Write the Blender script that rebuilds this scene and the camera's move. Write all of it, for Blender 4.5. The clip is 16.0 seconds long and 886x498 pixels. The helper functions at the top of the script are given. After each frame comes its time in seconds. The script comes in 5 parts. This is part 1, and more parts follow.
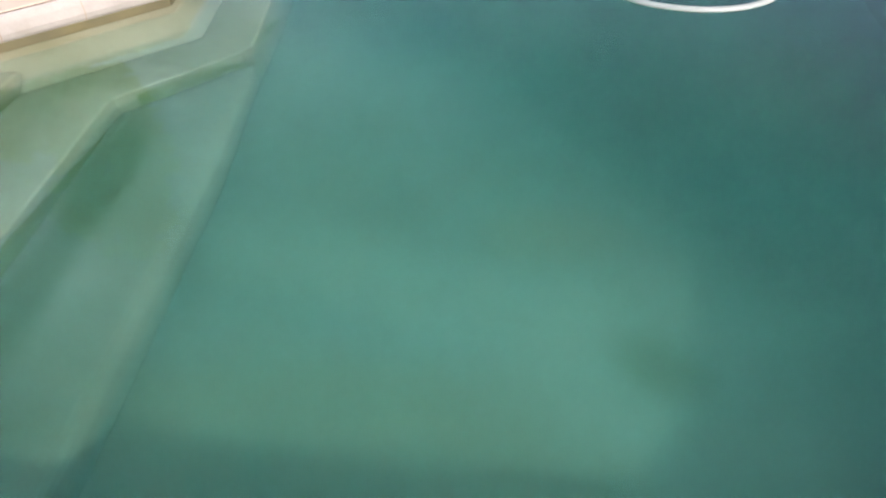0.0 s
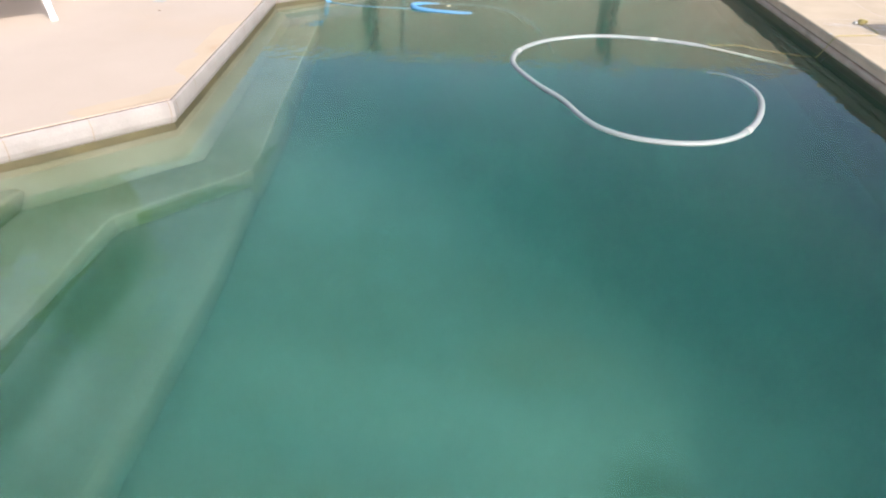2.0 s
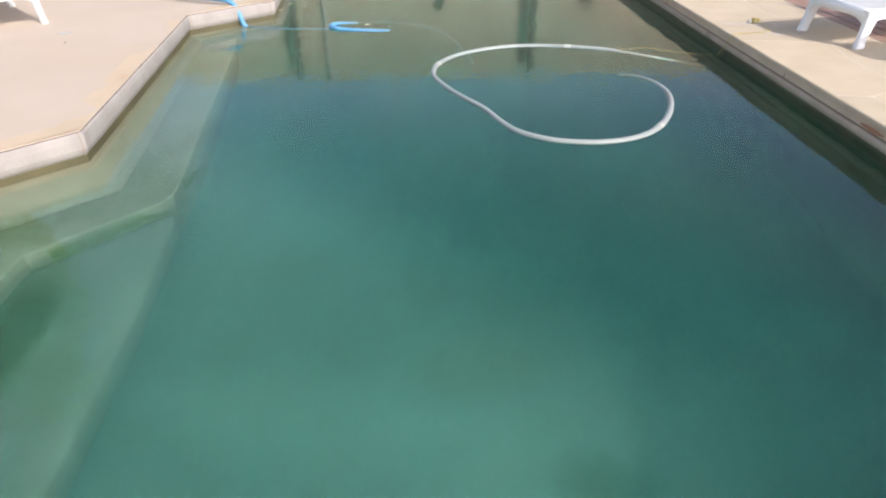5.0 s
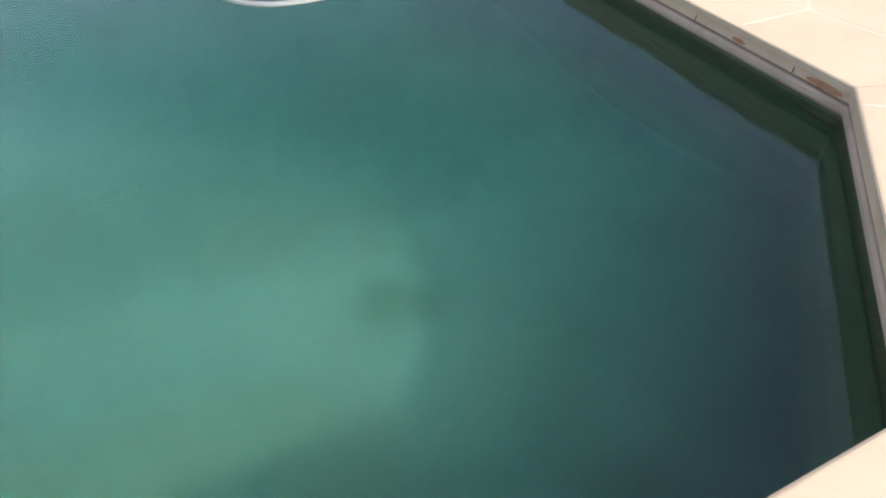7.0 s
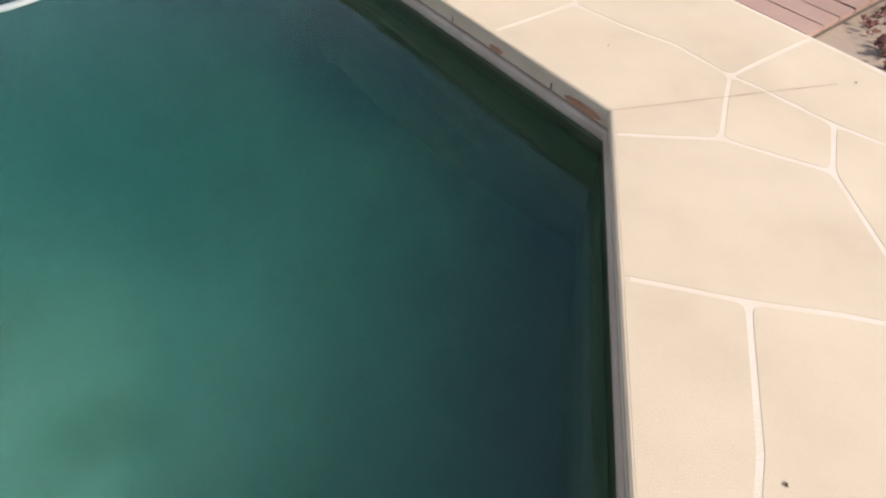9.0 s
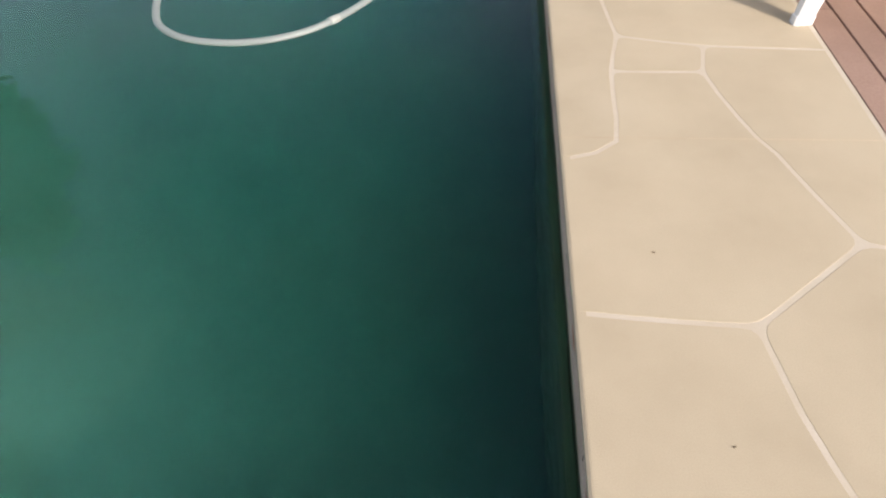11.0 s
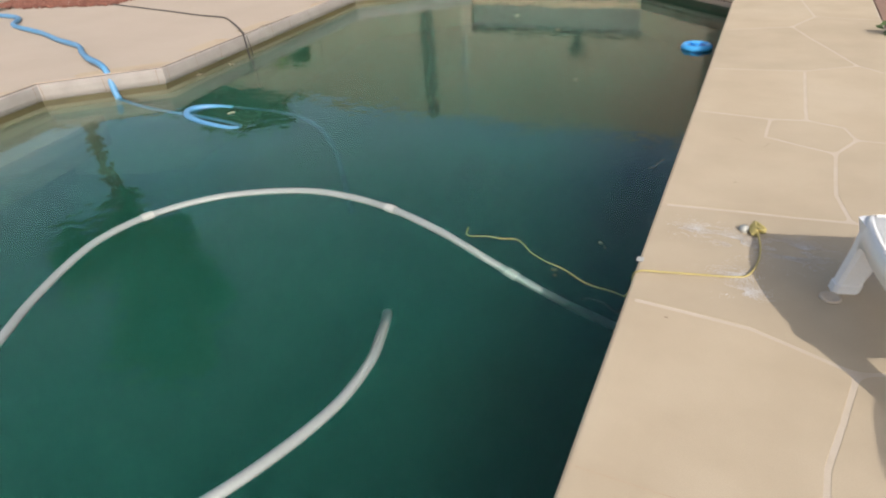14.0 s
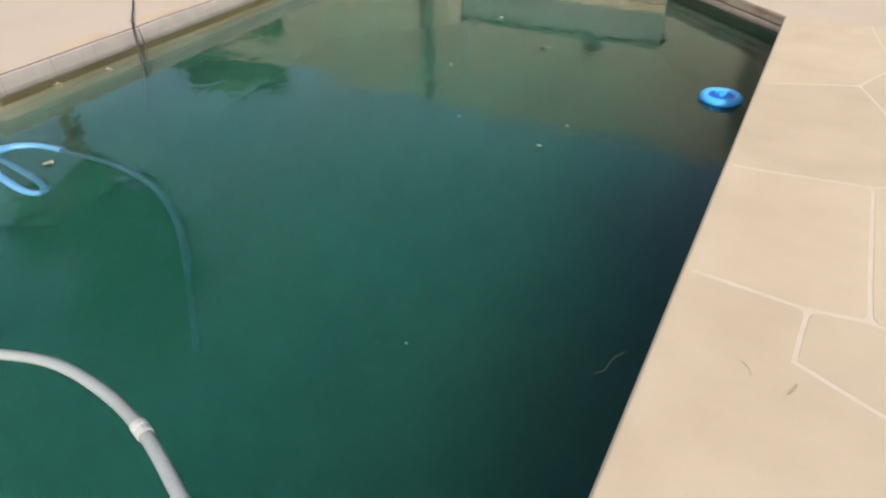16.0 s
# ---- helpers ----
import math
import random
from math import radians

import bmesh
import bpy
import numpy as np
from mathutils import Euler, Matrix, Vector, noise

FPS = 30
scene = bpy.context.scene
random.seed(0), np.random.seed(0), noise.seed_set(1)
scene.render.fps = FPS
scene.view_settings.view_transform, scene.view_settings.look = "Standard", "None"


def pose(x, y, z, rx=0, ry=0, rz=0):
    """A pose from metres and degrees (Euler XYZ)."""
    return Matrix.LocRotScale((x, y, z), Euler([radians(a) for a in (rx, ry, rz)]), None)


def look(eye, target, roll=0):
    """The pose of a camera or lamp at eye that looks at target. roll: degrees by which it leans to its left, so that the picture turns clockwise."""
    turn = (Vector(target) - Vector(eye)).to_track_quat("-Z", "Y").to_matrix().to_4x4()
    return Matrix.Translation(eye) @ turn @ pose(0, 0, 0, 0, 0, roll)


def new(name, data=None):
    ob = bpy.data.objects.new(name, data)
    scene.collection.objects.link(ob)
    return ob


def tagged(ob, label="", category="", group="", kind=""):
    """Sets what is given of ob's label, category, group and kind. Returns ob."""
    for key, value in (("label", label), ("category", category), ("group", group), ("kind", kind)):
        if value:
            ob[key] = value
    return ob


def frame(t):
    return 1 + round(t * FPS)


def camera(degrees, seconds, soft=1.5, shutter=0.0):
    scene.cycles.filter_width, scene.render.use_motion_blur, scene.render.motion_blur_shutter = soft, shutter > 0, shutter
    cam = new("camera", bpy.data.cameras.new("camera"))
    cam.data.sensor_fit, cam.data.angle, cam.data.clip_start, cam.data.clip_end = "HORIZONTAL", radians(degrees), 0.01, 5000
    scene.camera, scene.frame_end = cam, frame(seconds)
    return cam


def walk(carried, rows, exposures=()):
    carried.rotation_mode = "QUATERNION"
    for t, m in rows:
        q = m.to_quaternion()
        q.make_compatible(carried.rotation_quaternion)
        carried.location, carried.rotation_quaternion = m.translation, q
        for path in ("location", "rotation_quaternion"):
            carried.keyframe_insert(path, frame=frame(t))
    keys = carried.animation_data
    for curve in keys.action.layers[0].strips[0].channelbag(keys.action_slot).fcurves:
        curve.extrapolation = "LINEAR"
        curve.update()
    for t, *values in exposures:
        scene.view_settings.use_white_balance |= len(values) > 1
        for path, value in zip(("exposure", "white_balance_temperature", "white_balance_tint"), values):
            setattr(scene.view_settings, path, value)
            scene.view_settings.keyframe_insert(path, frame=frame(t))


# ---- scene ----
cam = camera(71.58, 16.0, soft=2.2)
PATH = [
    (0, look((-2.841, -1.174, 1.405), (-3.100, 0.944, -0.704), -1.27)),
    (0.5, look((-2.933, -1.190, 1.460), (-3.232, 1.061, -0.501), -1.34)),
    (1, look((-2.904, -1.185, 1.483), (-3.270, 1.175, -0.333), -1.37)),
    (1.5, look((-2.901, -1.156, 1.479), (-3.196, 1.263, -0.270), -0.20)),
    (2, look((-2.883, -1.156, 1.482), (-3.098, 1.301, -0.226), 0.76)),
    (2.5, look((-2.931, -1.148, 1.490), (-3.035, 1.351, -0.167), 1.11)),
    (3, look((-2.920, -1.171, 1.470), (-2.961, 1.386, -0.098), 0.43)),
    (3.2, look((-2.906, -1.149, 1.480), (-2.934, 1.421, -0.067), 0.04)),
    (5.3, look((-2.816, -1.211, 1.425), (-2.710, 1.282, -0.240), -0.61)),
    (5.5, look((-2.830, -1.247, 1.398), (-2.653, 1.223, -0.296), -0.40)),
    (6, look((-2.703, -1.293, 1.402), (-2.436, 1.068, -0.430), -0.90)),
    (6.5, look((-2.621, -1.366, 1.328), (-2.190, 0.863, -0.634), -3.85)),
    (7, look((-2.675, -1.445, 1.436), (-1.800, 0.519, -0.656), -2.10)),
    (7.5, look((-2.605, -1.507, 1.415), (-1.384, 0.320, -0.628), -3.62)),
    (8, look((-2.300, -1.469, 1.368), (-0.993, 0.198, -0.756), -2.19)),
    (8.2, look((-2.161, -1.424, 1.353), (-0.822, 0.147, -0.824), -1.64)),
    (10.3, look((-0.763, -0.688, 1.461), (-0.346, 1.152, -0.872), 1.57)),
    (10.5, look((-0.565, -0.626, 1.447), (-0.360, 1.309, -0.837), -0.33)),
    (11, look((-0.225, -0.372, 1.384), (-0.484, 1.686, -0.784), -3.64)),
    (11.5, look((-0.083, 0.044, 1.371), (-0.616, 2.211, -0.632), -4.26)),
    (12, look((0.134, 0.445, 1.402), (-0.702, 2.650, -0.453), -5.21)),
    (12.5, look((0.203, 0.908, 1.398), (-0.783, 3.164, -0.317), -5.68)),
    (13, look((0.250, 1.438, 1.387), (-0.772, 3.727, -0.260), -5.44)),
    (13.2, look((0.259, 1.646, 1.382), (-0.834, 3.931, -0.224), -4.20)),
    (13.5, look((0.272, 1.901, 1.404), (-0.924, 4.150, -0.180), -4.67)),
    (14, look((0.242, 2.435, 1.409), (-0.928, 4.697, -0.176), -3.96)),
    (14.5, look((0.240, 2.954, 1.419), (-0.943, 5.175, -0.214), -2.15)),
    (15, look((0.179, 3.465, 1.447), (-1.076, 5.595, -0.252), -2.59)),
    (15.5, look((0.159, 3.972, 1.429), (-1.031, 6.091, -0.330), -2.89)),
    (16, look((0.133, 4.399, 1.478), (-1.083, 6.499, -0.286), -0.92)),
]
EXPOSURES = [(0.0, 0.88, 6300, 14), (1.0, 0.85, 6250, 14), (2.0, 0.81, 6150, 13), (3.2, 0.74, 6100, 12), (5.3, 0.66, 6150, 13), (6.0, 0.68, 6200, 14), (6.5, 0.72, 6250, 15), (7.0, 0.94, 6300, 15), (8.2, 0.79, 6200, 14), (10.3, 0.44, 6450, 10), (11.0, 0.34, 6450, 9), (13.0, 0.22, 6450, 9), (15.0, 0.22, 6450, 9), (16.0, 0.42, 6400, 9)]
walk(cam, PATH, EXPOSURES)

# ---- light ----
SUN_EL, SUN_AZ = 35.0, 136.0
world = bpy.data.worlds.new("sky")
scene.world = world
world.use_nodes = True
wn = world.node_tree
sky = wn.nodes.new("ShaderNodeTexSky")
sky.sky_type, sky.sun_disc = "NISHITA", False
sky.sun_elevation, sky.sun_rotation = radians(SUN_EL), radians(SUN_AZ)
sky.dust_density, sky.ozone_density = 3.0, 0.9
bgn = wn.nodes["Background"]
bgn.inputs["Strength"].default_value = 0.15
# a thin veil of high cloud, spread evenly over the whole sky
sky_dir, sky_split = wn.nodes.new("ShaderNodeTexCoord"), wn.nodes.new("ShaderNodeMapping")
sky_split.inputs["Scale"].default_value = (1.0, 1.0, 2.2)
veil, veil_share = wn.nodes.new("ShaderNodeTexNoise"), wn.nodes.new("ShaderNodeMapRange")
veil.inputs["Scale"].default_value, veil.inputs["Detail"].default_value, veil.inputs["Roughness"].default_value = 2.6, 5.0, 0.55
veil_share.inputs[1].default_value, veil_share.inputs[2].default_value = 0.34, 0.72
veil_share.inputs[3].default_value, veil_share.inputs[4].default_value = 0.03, 0.45
sky_grey, sky_white, sky_mix = wn.nodes.new("ShaderNodeRGBToBW"), wn.nodes.new("ShaderNodeMix"), wn.nodes.new("ShaderNodeMix")
sky_white.data_type, sky_mix.data_type, sky_white.blend_type = "RGBA", "RGBA", "MULTIPLY"
sky_white.inputs[0].default_value = 1.0
sky_white.inputs[7].default_value = (1.75, 1.75, 1.75, 1)
wn.links.new(sky_dir.outputs["Generated"], sky_split.inputs[0])
wn.links.new(sky_split.outputs[0], veil.inputs["Vector"])
wn.links.new(veil.outputs[0], veil_share.inputs[0])
wn.links.new(sky.outputs[0], sky_grey.inputs[0])
wn.links.new(sky_grey.outputs[0], sky_white.inputs[6])
wn.links.new(veil_share.outputs[0], sky_mix.inputs[0])
wn.links.new(sky.outputs[0], sky_mix.inputs[6])
wn.links.new(sky_white.outputs[2], sky_mix.inputs[7])
wn.links.new(sky_mix.outputs[2], bgn.inputs[0])
sun_data = bpy.data.lights.new("sun", "SUN")
sun_data.energy, sun_data.angle, sun_data.color = 3.0, radians(0.53), (1.0, 0.925, 0.84)
sun = new("sun", sun_data)
_e, _a = radians(SUN_EL), radians(SUN_AZ)
SUN_DIR = Vector((math.cos(_e) * math.sin(_a), math.cos(_e) * math.cos(_a), math.sin(_e)))
sun.matrix_world = look(SUN_DIR * 40, (0, 0, 0))


# ---- materials ----
def material(name):
    m = bpy.data.materials.new(name)
    m.use_nodes = True
    return m, m.node_tree, m.node_tree.nodes["Principled BSDF"]


def mix_colour(nt, fac, a, b):
    n = nt.nodes.new("ShaderNodeMix")
    n.data_type = "RGBA"
    for key, v in ((6, a), (7, b)):
        if isinstance(v, tuple):
            n.inputs[key].default_value = (*v, 1)
        else:
            nt.links.new(v, n.inputs[key])
    if isinstance(fac, float):
        n.inputs[0].default_value = fac
    else:
        nt.links.new(fac, n.inputs[0])
    return n.outputs[2]


def grain(nt, scale, detail=4.0, lo=0.35, hi=0.65, rough=0.55, stretch=(1, 1, 1), world_space=True):
    tc = nt.nodes.new("ShaderNodeTexCoord")
    mp = nt.nodes.new("ShaderNodeMapping")
    mp.inputs["Scale"].default_value = stretch
    if world_space:
        geo = nt.nodes.new("ShaderNodeNewGeometry")
        nt.links.new(geo.outputs["Position"], mp.inputs[0])
    else:
        nt.links.new(tc.outputs["Object"], mp.inputs[0])
    nz = nt.nodes.new("ShaderNodeTexNoise")
    nz.inputs["Scale"].default_value, nz.inputs["Detail"].default_value, nz.inputs["Roughness"].default_value = scale, detail, rough
    nt.links.new(mp.outputs[0], nz.inputs["Vector"])
    mr = nt.nodes.new("ShaderNodeMapRange")
    mr.inputs[1].default_value, mr.inputs[2].default_value = lo, hi
    nt.links.new(nz.outputs[0], mr.inputs[0])
    return mr.outputs[0]


def bump(nt, bsdf, height, strength, distance=0.002):
    b = nt.nodes.new("ShaderNodeBump")
    b.inputs["Strength"].default_value, b.inputs["Distance"].default_value = strength, distance
    nt.links.new(height, b.inputs["Height"])
    nt.links.new(b.outputs[0], bsdf.inputs["Normal"])


def mottled(name, a, b, c=None, scale=3.0, fine=60.0, rough=0.8, relief=0.3, per_piece=0.0, stain=(0.55, 0.8), distance=0.002, metal=0.0):
    """A surface of two tones with a third in stains, fine grain and relief."""
    m, nt, bs = material(name)
    col = mix_colour(nt, grain(nt, scale), a, b)
    if c:
        col = mix_colour(nt, grain(nt, scale * 0.37, 6, *stain), col, c)
    fine_out = grain(nt, fine, 3)
    dark = tuple(v * 0.86 for v in b)
    fine_mix = nt.nodes.new("ShaderNodeMath")
    fine_mix.operation = "MULTIPLY"
    fine_mix.inputs[1].default_value = 0.3
    nt.links.new(fine_out, fine_mix.inputs[0])
    col = mix_colour(nt, fine_mix.outputs[0], col, dark)
    if per_piece:
        oi = nt.nodes.new("ShaderNodeObjectInfo")
        hs = nt.nodes.new("ShaderNodeHueSaturation")
        mr = nt.nodes.new("ShaderNodeMapRange")
        mr.inputs[3].default_value, mr.inputs[4].default_value = 1 - per_piece, 1 + per_piece
        nt.links.new(oi.outputs["Random"], mr.inputs[0])
        nt.links.new(mr.outputs[0], hs.inputs["Value"])
        nt.links.new(col, hs.inputs["Color"])
        col = hs.outputs[0]
    nt.links.new(col, bs.inputs["Base Color"])
    bs.inputs["Roughness"].default_value = rough
    bs.inputs["Metallic"].default_value = metal
    bump(nt, bs, fine_out, relief, distance)
    return m


M_STONE = mottled("cool_deck_coating", (0.512, 0.416, 0.295), (0.452, 0.361, 0.250), (0.548, 0.453, 0.334), 2.2, 260, 0.85, 0.25, 0.035)
M_SLAB = mottled("deck_coating_pale", (0.495, 0.405, 0.32), (0.46, 0.372, 0.29), (0.485, 0.37, 0.25), 1.1, 240, 0.85, 0.25, 0.02, (0.62, 0.8))
M_EDGEBAND = mottled("worn_sandy_coat", (0.515, 0.405, 0.285), (0.47, 0.365, 0.25), (0.45, 0.295, 0.17), 2.4, 200, 0.85, 0.3, 0, (0.6, 0.72))
M_GROUT = mottled("white_joint_paint", (0.575, 0.49, 0.40), (0.53, 0.44, 0.335), (0.49, 0.39, 0.28), 7, 180, 0.8, 0.3)
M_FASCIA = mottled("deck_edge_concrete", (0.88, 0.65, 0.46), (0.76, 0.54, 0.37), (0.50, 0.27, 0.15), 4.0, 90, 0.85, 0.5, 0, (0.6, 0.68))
M_JOINT = mottled("dark_mastic_joint", (0.05, 0.035, 0.025), (0.09, 0.06, 0.045), None, 12, 120, 0.9, 0.4)
M_RUST = mottled("rust_stained_concrete", (0.62, 0.30, 0.17), (0.50, 0.22, 0.115), (0.7, 0.45, 0.3), 14, 120, 0.9, 0.5)
M_DIMEDGE = mottled("dimmed_brown_edge", (0.23, 0.18, 0.14), (0.15, 0.115, 0.09), (0.33, 0.26, 0.19), 6, 90, 0.9, 0.4)
M_SAWCUT = mottled("grimy_saw_cut", (0.16, 0.10, 0.065), (0.30, 0.20, 0.13), (0.45, 0.34, 0.23), 6, 90, 0.9, 0.4)
M_FILLED = mottled("sand_filled_cut", (0.40, 0.29, 0.20), (0.50, 0.38, 0.265), (0.58, 0.46, 0.32), 8, 90, 0.9, 0.4, 0, (0.48, 0.58))
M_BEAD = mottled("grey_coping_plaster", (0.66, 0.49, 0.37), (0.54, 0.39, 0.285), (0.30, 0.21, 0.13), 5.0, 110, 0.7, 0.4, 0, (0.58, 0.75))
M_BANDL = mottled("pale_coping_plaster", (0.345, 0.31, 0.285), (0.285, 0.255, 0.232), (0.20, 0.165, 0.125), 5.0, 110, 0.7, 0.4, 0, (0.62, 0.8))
M_TIDE = mottled("wet_algae_and_shade_band", (0.035, 0.055, 0.022), (0.06, 0.07, 0.03), (0.10, 0.09, 0.04), 7.0, 80, 0.45, 0.4)
M_SHADEWALL = mottled("dark_green_shade_coat", (0.06, 0.095, 0.045), (0.08, 0.115, 0.055), None, 4.0, 40, 0.95, 0.3)
M_MURKWALL = mottled("green_wall_murk", (0.045, 0.085, 0.055), (0.06, 0.10, 0.065), (0.09, 0.12, 0.07), 3.0, 40, 0.95, 0.3)
M_SCUM = mottled("olive_scum_line", (0.06, 0.052, 0.024), (0.095, 0.08, 0.034), (0.15, 0.12, 0.04), 3.0, 60, 0.6, 0.3)
M_SANDY = mottled("sandy_wall_plaster", (0.20, 0.186, 0.132), (0.165, 0.155, 0.105), (0.13, 0.125, 0.07), 2.5, 50, 0.9, 0.3)
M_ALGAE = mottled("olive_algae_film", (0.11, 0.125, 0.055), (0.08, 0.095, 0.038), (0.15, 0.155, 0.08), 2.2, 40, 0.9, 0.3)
M_PLASTER = mottled("pool_plaster_with_algae", (0.215, 0.195, 0.145), (0.16, 0.15, 0.102), (0.085, 0.095, 0.04), 1.6, 30, 0.9, 0.2, 0, (0.52, 0.72))
M_LOWSTEP = mottled("step_plaster_green_algae", (0.16, 0.155, 0.115), (0.125, 0.122, 0.085), (0.075, 0.08, 0.045), 1.3, 30, 0.9, 0.2, 0, (0.45, 0.6))
M_FLOOR = mottled("pool_floor_plaster_algae", (0.165, 0.19, 0.162), (0.13, 0.15, 0.125), (0.095, 0.10, 0.065), 0.75, 12, 0.9, 0.2, 0, (0.47, 0.62))
M_WOOD = mottled("redwood_stained_board", (0.33, 0.205, 0.155), (0.25, 0.15, 0.11), (0.40, 0.27, 0.21), 2.0, 70, 0.7, 0.35, 0.1)
M_LAVA = mottled("rust_red_lava_rock", (0.27, 0.11, 0.075), (0.15, 0.06, 0.045), (0.36, 0.21, 0.17), 14, 150, 0.95, 0.7)
M_EARTH = mottled("dry_tan_ground", (0.36, 0.28, 0.20), (0.27, 0.20, 0.14), (0.2, 0.16, 0.1), 0.8, 20, 0.95, 0.6)
M_PLASTIC = mottled("white_plastic", (0.87, 0.87, 0.87), (0.84, 0.84, 0.84), (0.78, 0.77, 0.75), 3.0, 160, 0.38, 0.06)
M_HOSE = mottled("grey_white_ribbed_vinyl", (0.295, 0.312, 0.30), (0.25, 0.268, 0.255), (0.18, 0.21, 0.175), 2.5, 90, 0.45, 0.2, 0, (0.55, 0.8))
M_CUFF = mottled("white_hose_cuff", (0.45, 0.45, 0.42), (0.38, 0.38, 0.35), None, 8, 90, 0.5, 0.2)
M_BLUE = mottled("blue_hose_vinyl", (0.09, 0.255, 0.45), (0.11, 0.285, 0.48), (0.18, 0.36, 0.55), 4.0, 80, 0.4, 0.2)
# two duller copies of the hose blue paint its fading under water
M_BLUE_DIM = mottled("blue_vinyl_dimmed_by_murk", (0.04, 0.155, 0.25), (0.035, 0.14, 0.21), (0.055, 0.19, 0.31), 4.0, 80, 0.8, 0.2)
M_SUNK = mottled("blue_vinyl_faded_in_murk", (0.011, 0.062, 0.085), (0.010, 0.055, 0.07), (0.015, 0.075, 0.10), 4.0, 80, 0.8, 0.2)
M_BLUE_L = mottled("light_blue_plastic", (0.05, 0.36, 0.78), (0.08, 0.44, 0.84), None, 9, 80, 0.35, 0.1)
M_BLUE_D = mottled("deep_blue_plastic", (0.01, 0.09, 0.40), (0.02, 0.12, 0.46), None, 9, 80, 0.35, 0.1)
M_ROPE = mottled("yellow_polypropylene_rope", (0.56, 0.45, 0.15), (0.47, 0.38, 0.14), (0.35, 0.31, 0.15), 30, 300, 0.6, 0.6)
M_CABLE = mottled("black_rubber_cable", (0.02, 0.018, 0.016), (0.035, 0.03, 0.028), None, 20, 120, 0.6, 0.2)
M_SALT = mottled("white_chlorine_crust", (0.68, 0.645, 0.61), (0.60, 0.555, 0.50), None, 30, 220, 0.9, 0.7)
M_CHALK = mottled("light_blue_chalk", (0.28, 0.43, 0.52), (0.40, 0.46, 0.47), (0.49, 0.40, 0.315), 60, 220, 0.95, 0.1, 0, (0.46, 0.58))
M_STUCCO = mottled("house_stucco", (0.385, 0.345, 0.255), (0.33, 0.30, 0.22), (0.42, 0.38, 0.295), 0.9, 60, 0.9, 0.5)
M_TRIM = mottled("dark_brown", (0.06, 0.045, 0.035), (0.09, 0.065, 0.05), None, 5, 70, 0.7, 0.4)
M_POST = mottled("weathered_post", (0.17, 0.155, 0.12), (0.13, 0.118, 0.09), (0.10, 0.09, 0.07), 5, 70, 0.8, 0.4)
M_ROOF = mottled("brown_roof_tile", (0.20, 0.12, 0.08), (0.15, 0.09, 0.06), None, 4, 40, 0.9, 0.5)
M_PLANTER = mottled("grey_planter_block", (0.30, 0.29, 0.26), (0.23, 0.22, 0.20), (0.17, 0.18, 0.13), 2, 60, 0.9, 0.5)
M_LEAF = mottled("dark_green_leaf", (0.05, 0.10, 0.025), (0.09, 0.15, 0.04), None, 3, 50, 0.6, 0.2)
M_YELLEAF = mottled("yellow_green_leaf", (0.22, 0.26, 0.05), (0.14, 0.20, 0.04), None, 6, 50, 0.6, 0.2)
M_POT = mottled("brown_clay", (0.22, 0.14, 0.09), (0.17, 0.105, 0.07), None, 6, 60, 0.85, 0.3)
M_BARK = mottled("brown_bark", (0.14, 0.10, 0.07), (0.20, 0.15, 0.10), None, 5, 40, 0.95, 0.8)
M_DEBRIS = mottled("pale_dry_petal", (0.62, 0.56, 0.44), (0.42, 0.34, 0.22), None, 30, 120, 0.8, 0.3)
M_STALK = mottled("dry_straw", (0.26, 0.19, 0.12), (0.34, 0.26, 0.17), None, 30, 120, 0.8, 0.3)
M_DARKBIT = mottled("brown_dry_leaf", (0.12, 0.08, 0.05), (0.2, 0.13, 0.07), None, 30, 120, 0.8, 0.3)


def water_material():
    m, nt, bs = material("pool_water_surface")
    bs.inputs["Base Color"].default_value = (0.93, 1.0, 0.985, 1)
    bs.inputs["Roughness"].default_value = 0.0
    bs.inputs["IOR"].default_value = 1.333
    bs.inputs["Transmission Weight"].default_value = 1.0
    slow = grain(nt, 1.6, 1, 0.2, 0.8)
    quick = grain(nt, 13.0, 0, 0.2, 0.8)
    add = nt.nodes.new("ShaderNodeMath")
    add.operation = "MULTIPLY_ADD"
    add.inputs[1].default_value = 0.28
    nt.links.new(quick, add.inputs[0])
    nt.links.new(slow, add.inputs[2])
    bump(nt, bs, add.outputs[0], 0.095, 0.03)
    return m


def murky(bs, colour, spread):
    """Cloudy water carries light sideways before it comes back."""
    bs.subsurface_method = "BURLEY"
    if colour:
        bs.inputs["Base Color"].default_value = (*colour, 1)
    bs.inputs["Subsurface Weight"].default_value = 1.0
    bs.inputs["Subsurface Radius"].default_value = (1.0, 1.0, 1.0)
    bs.inputs["Subsurface Scale"].default_value = spread
    bs.inputs["Roughness"].default_value = 1.0
    bs.inputs["Specular IOR Level"].default_value = 0.0
    return bs


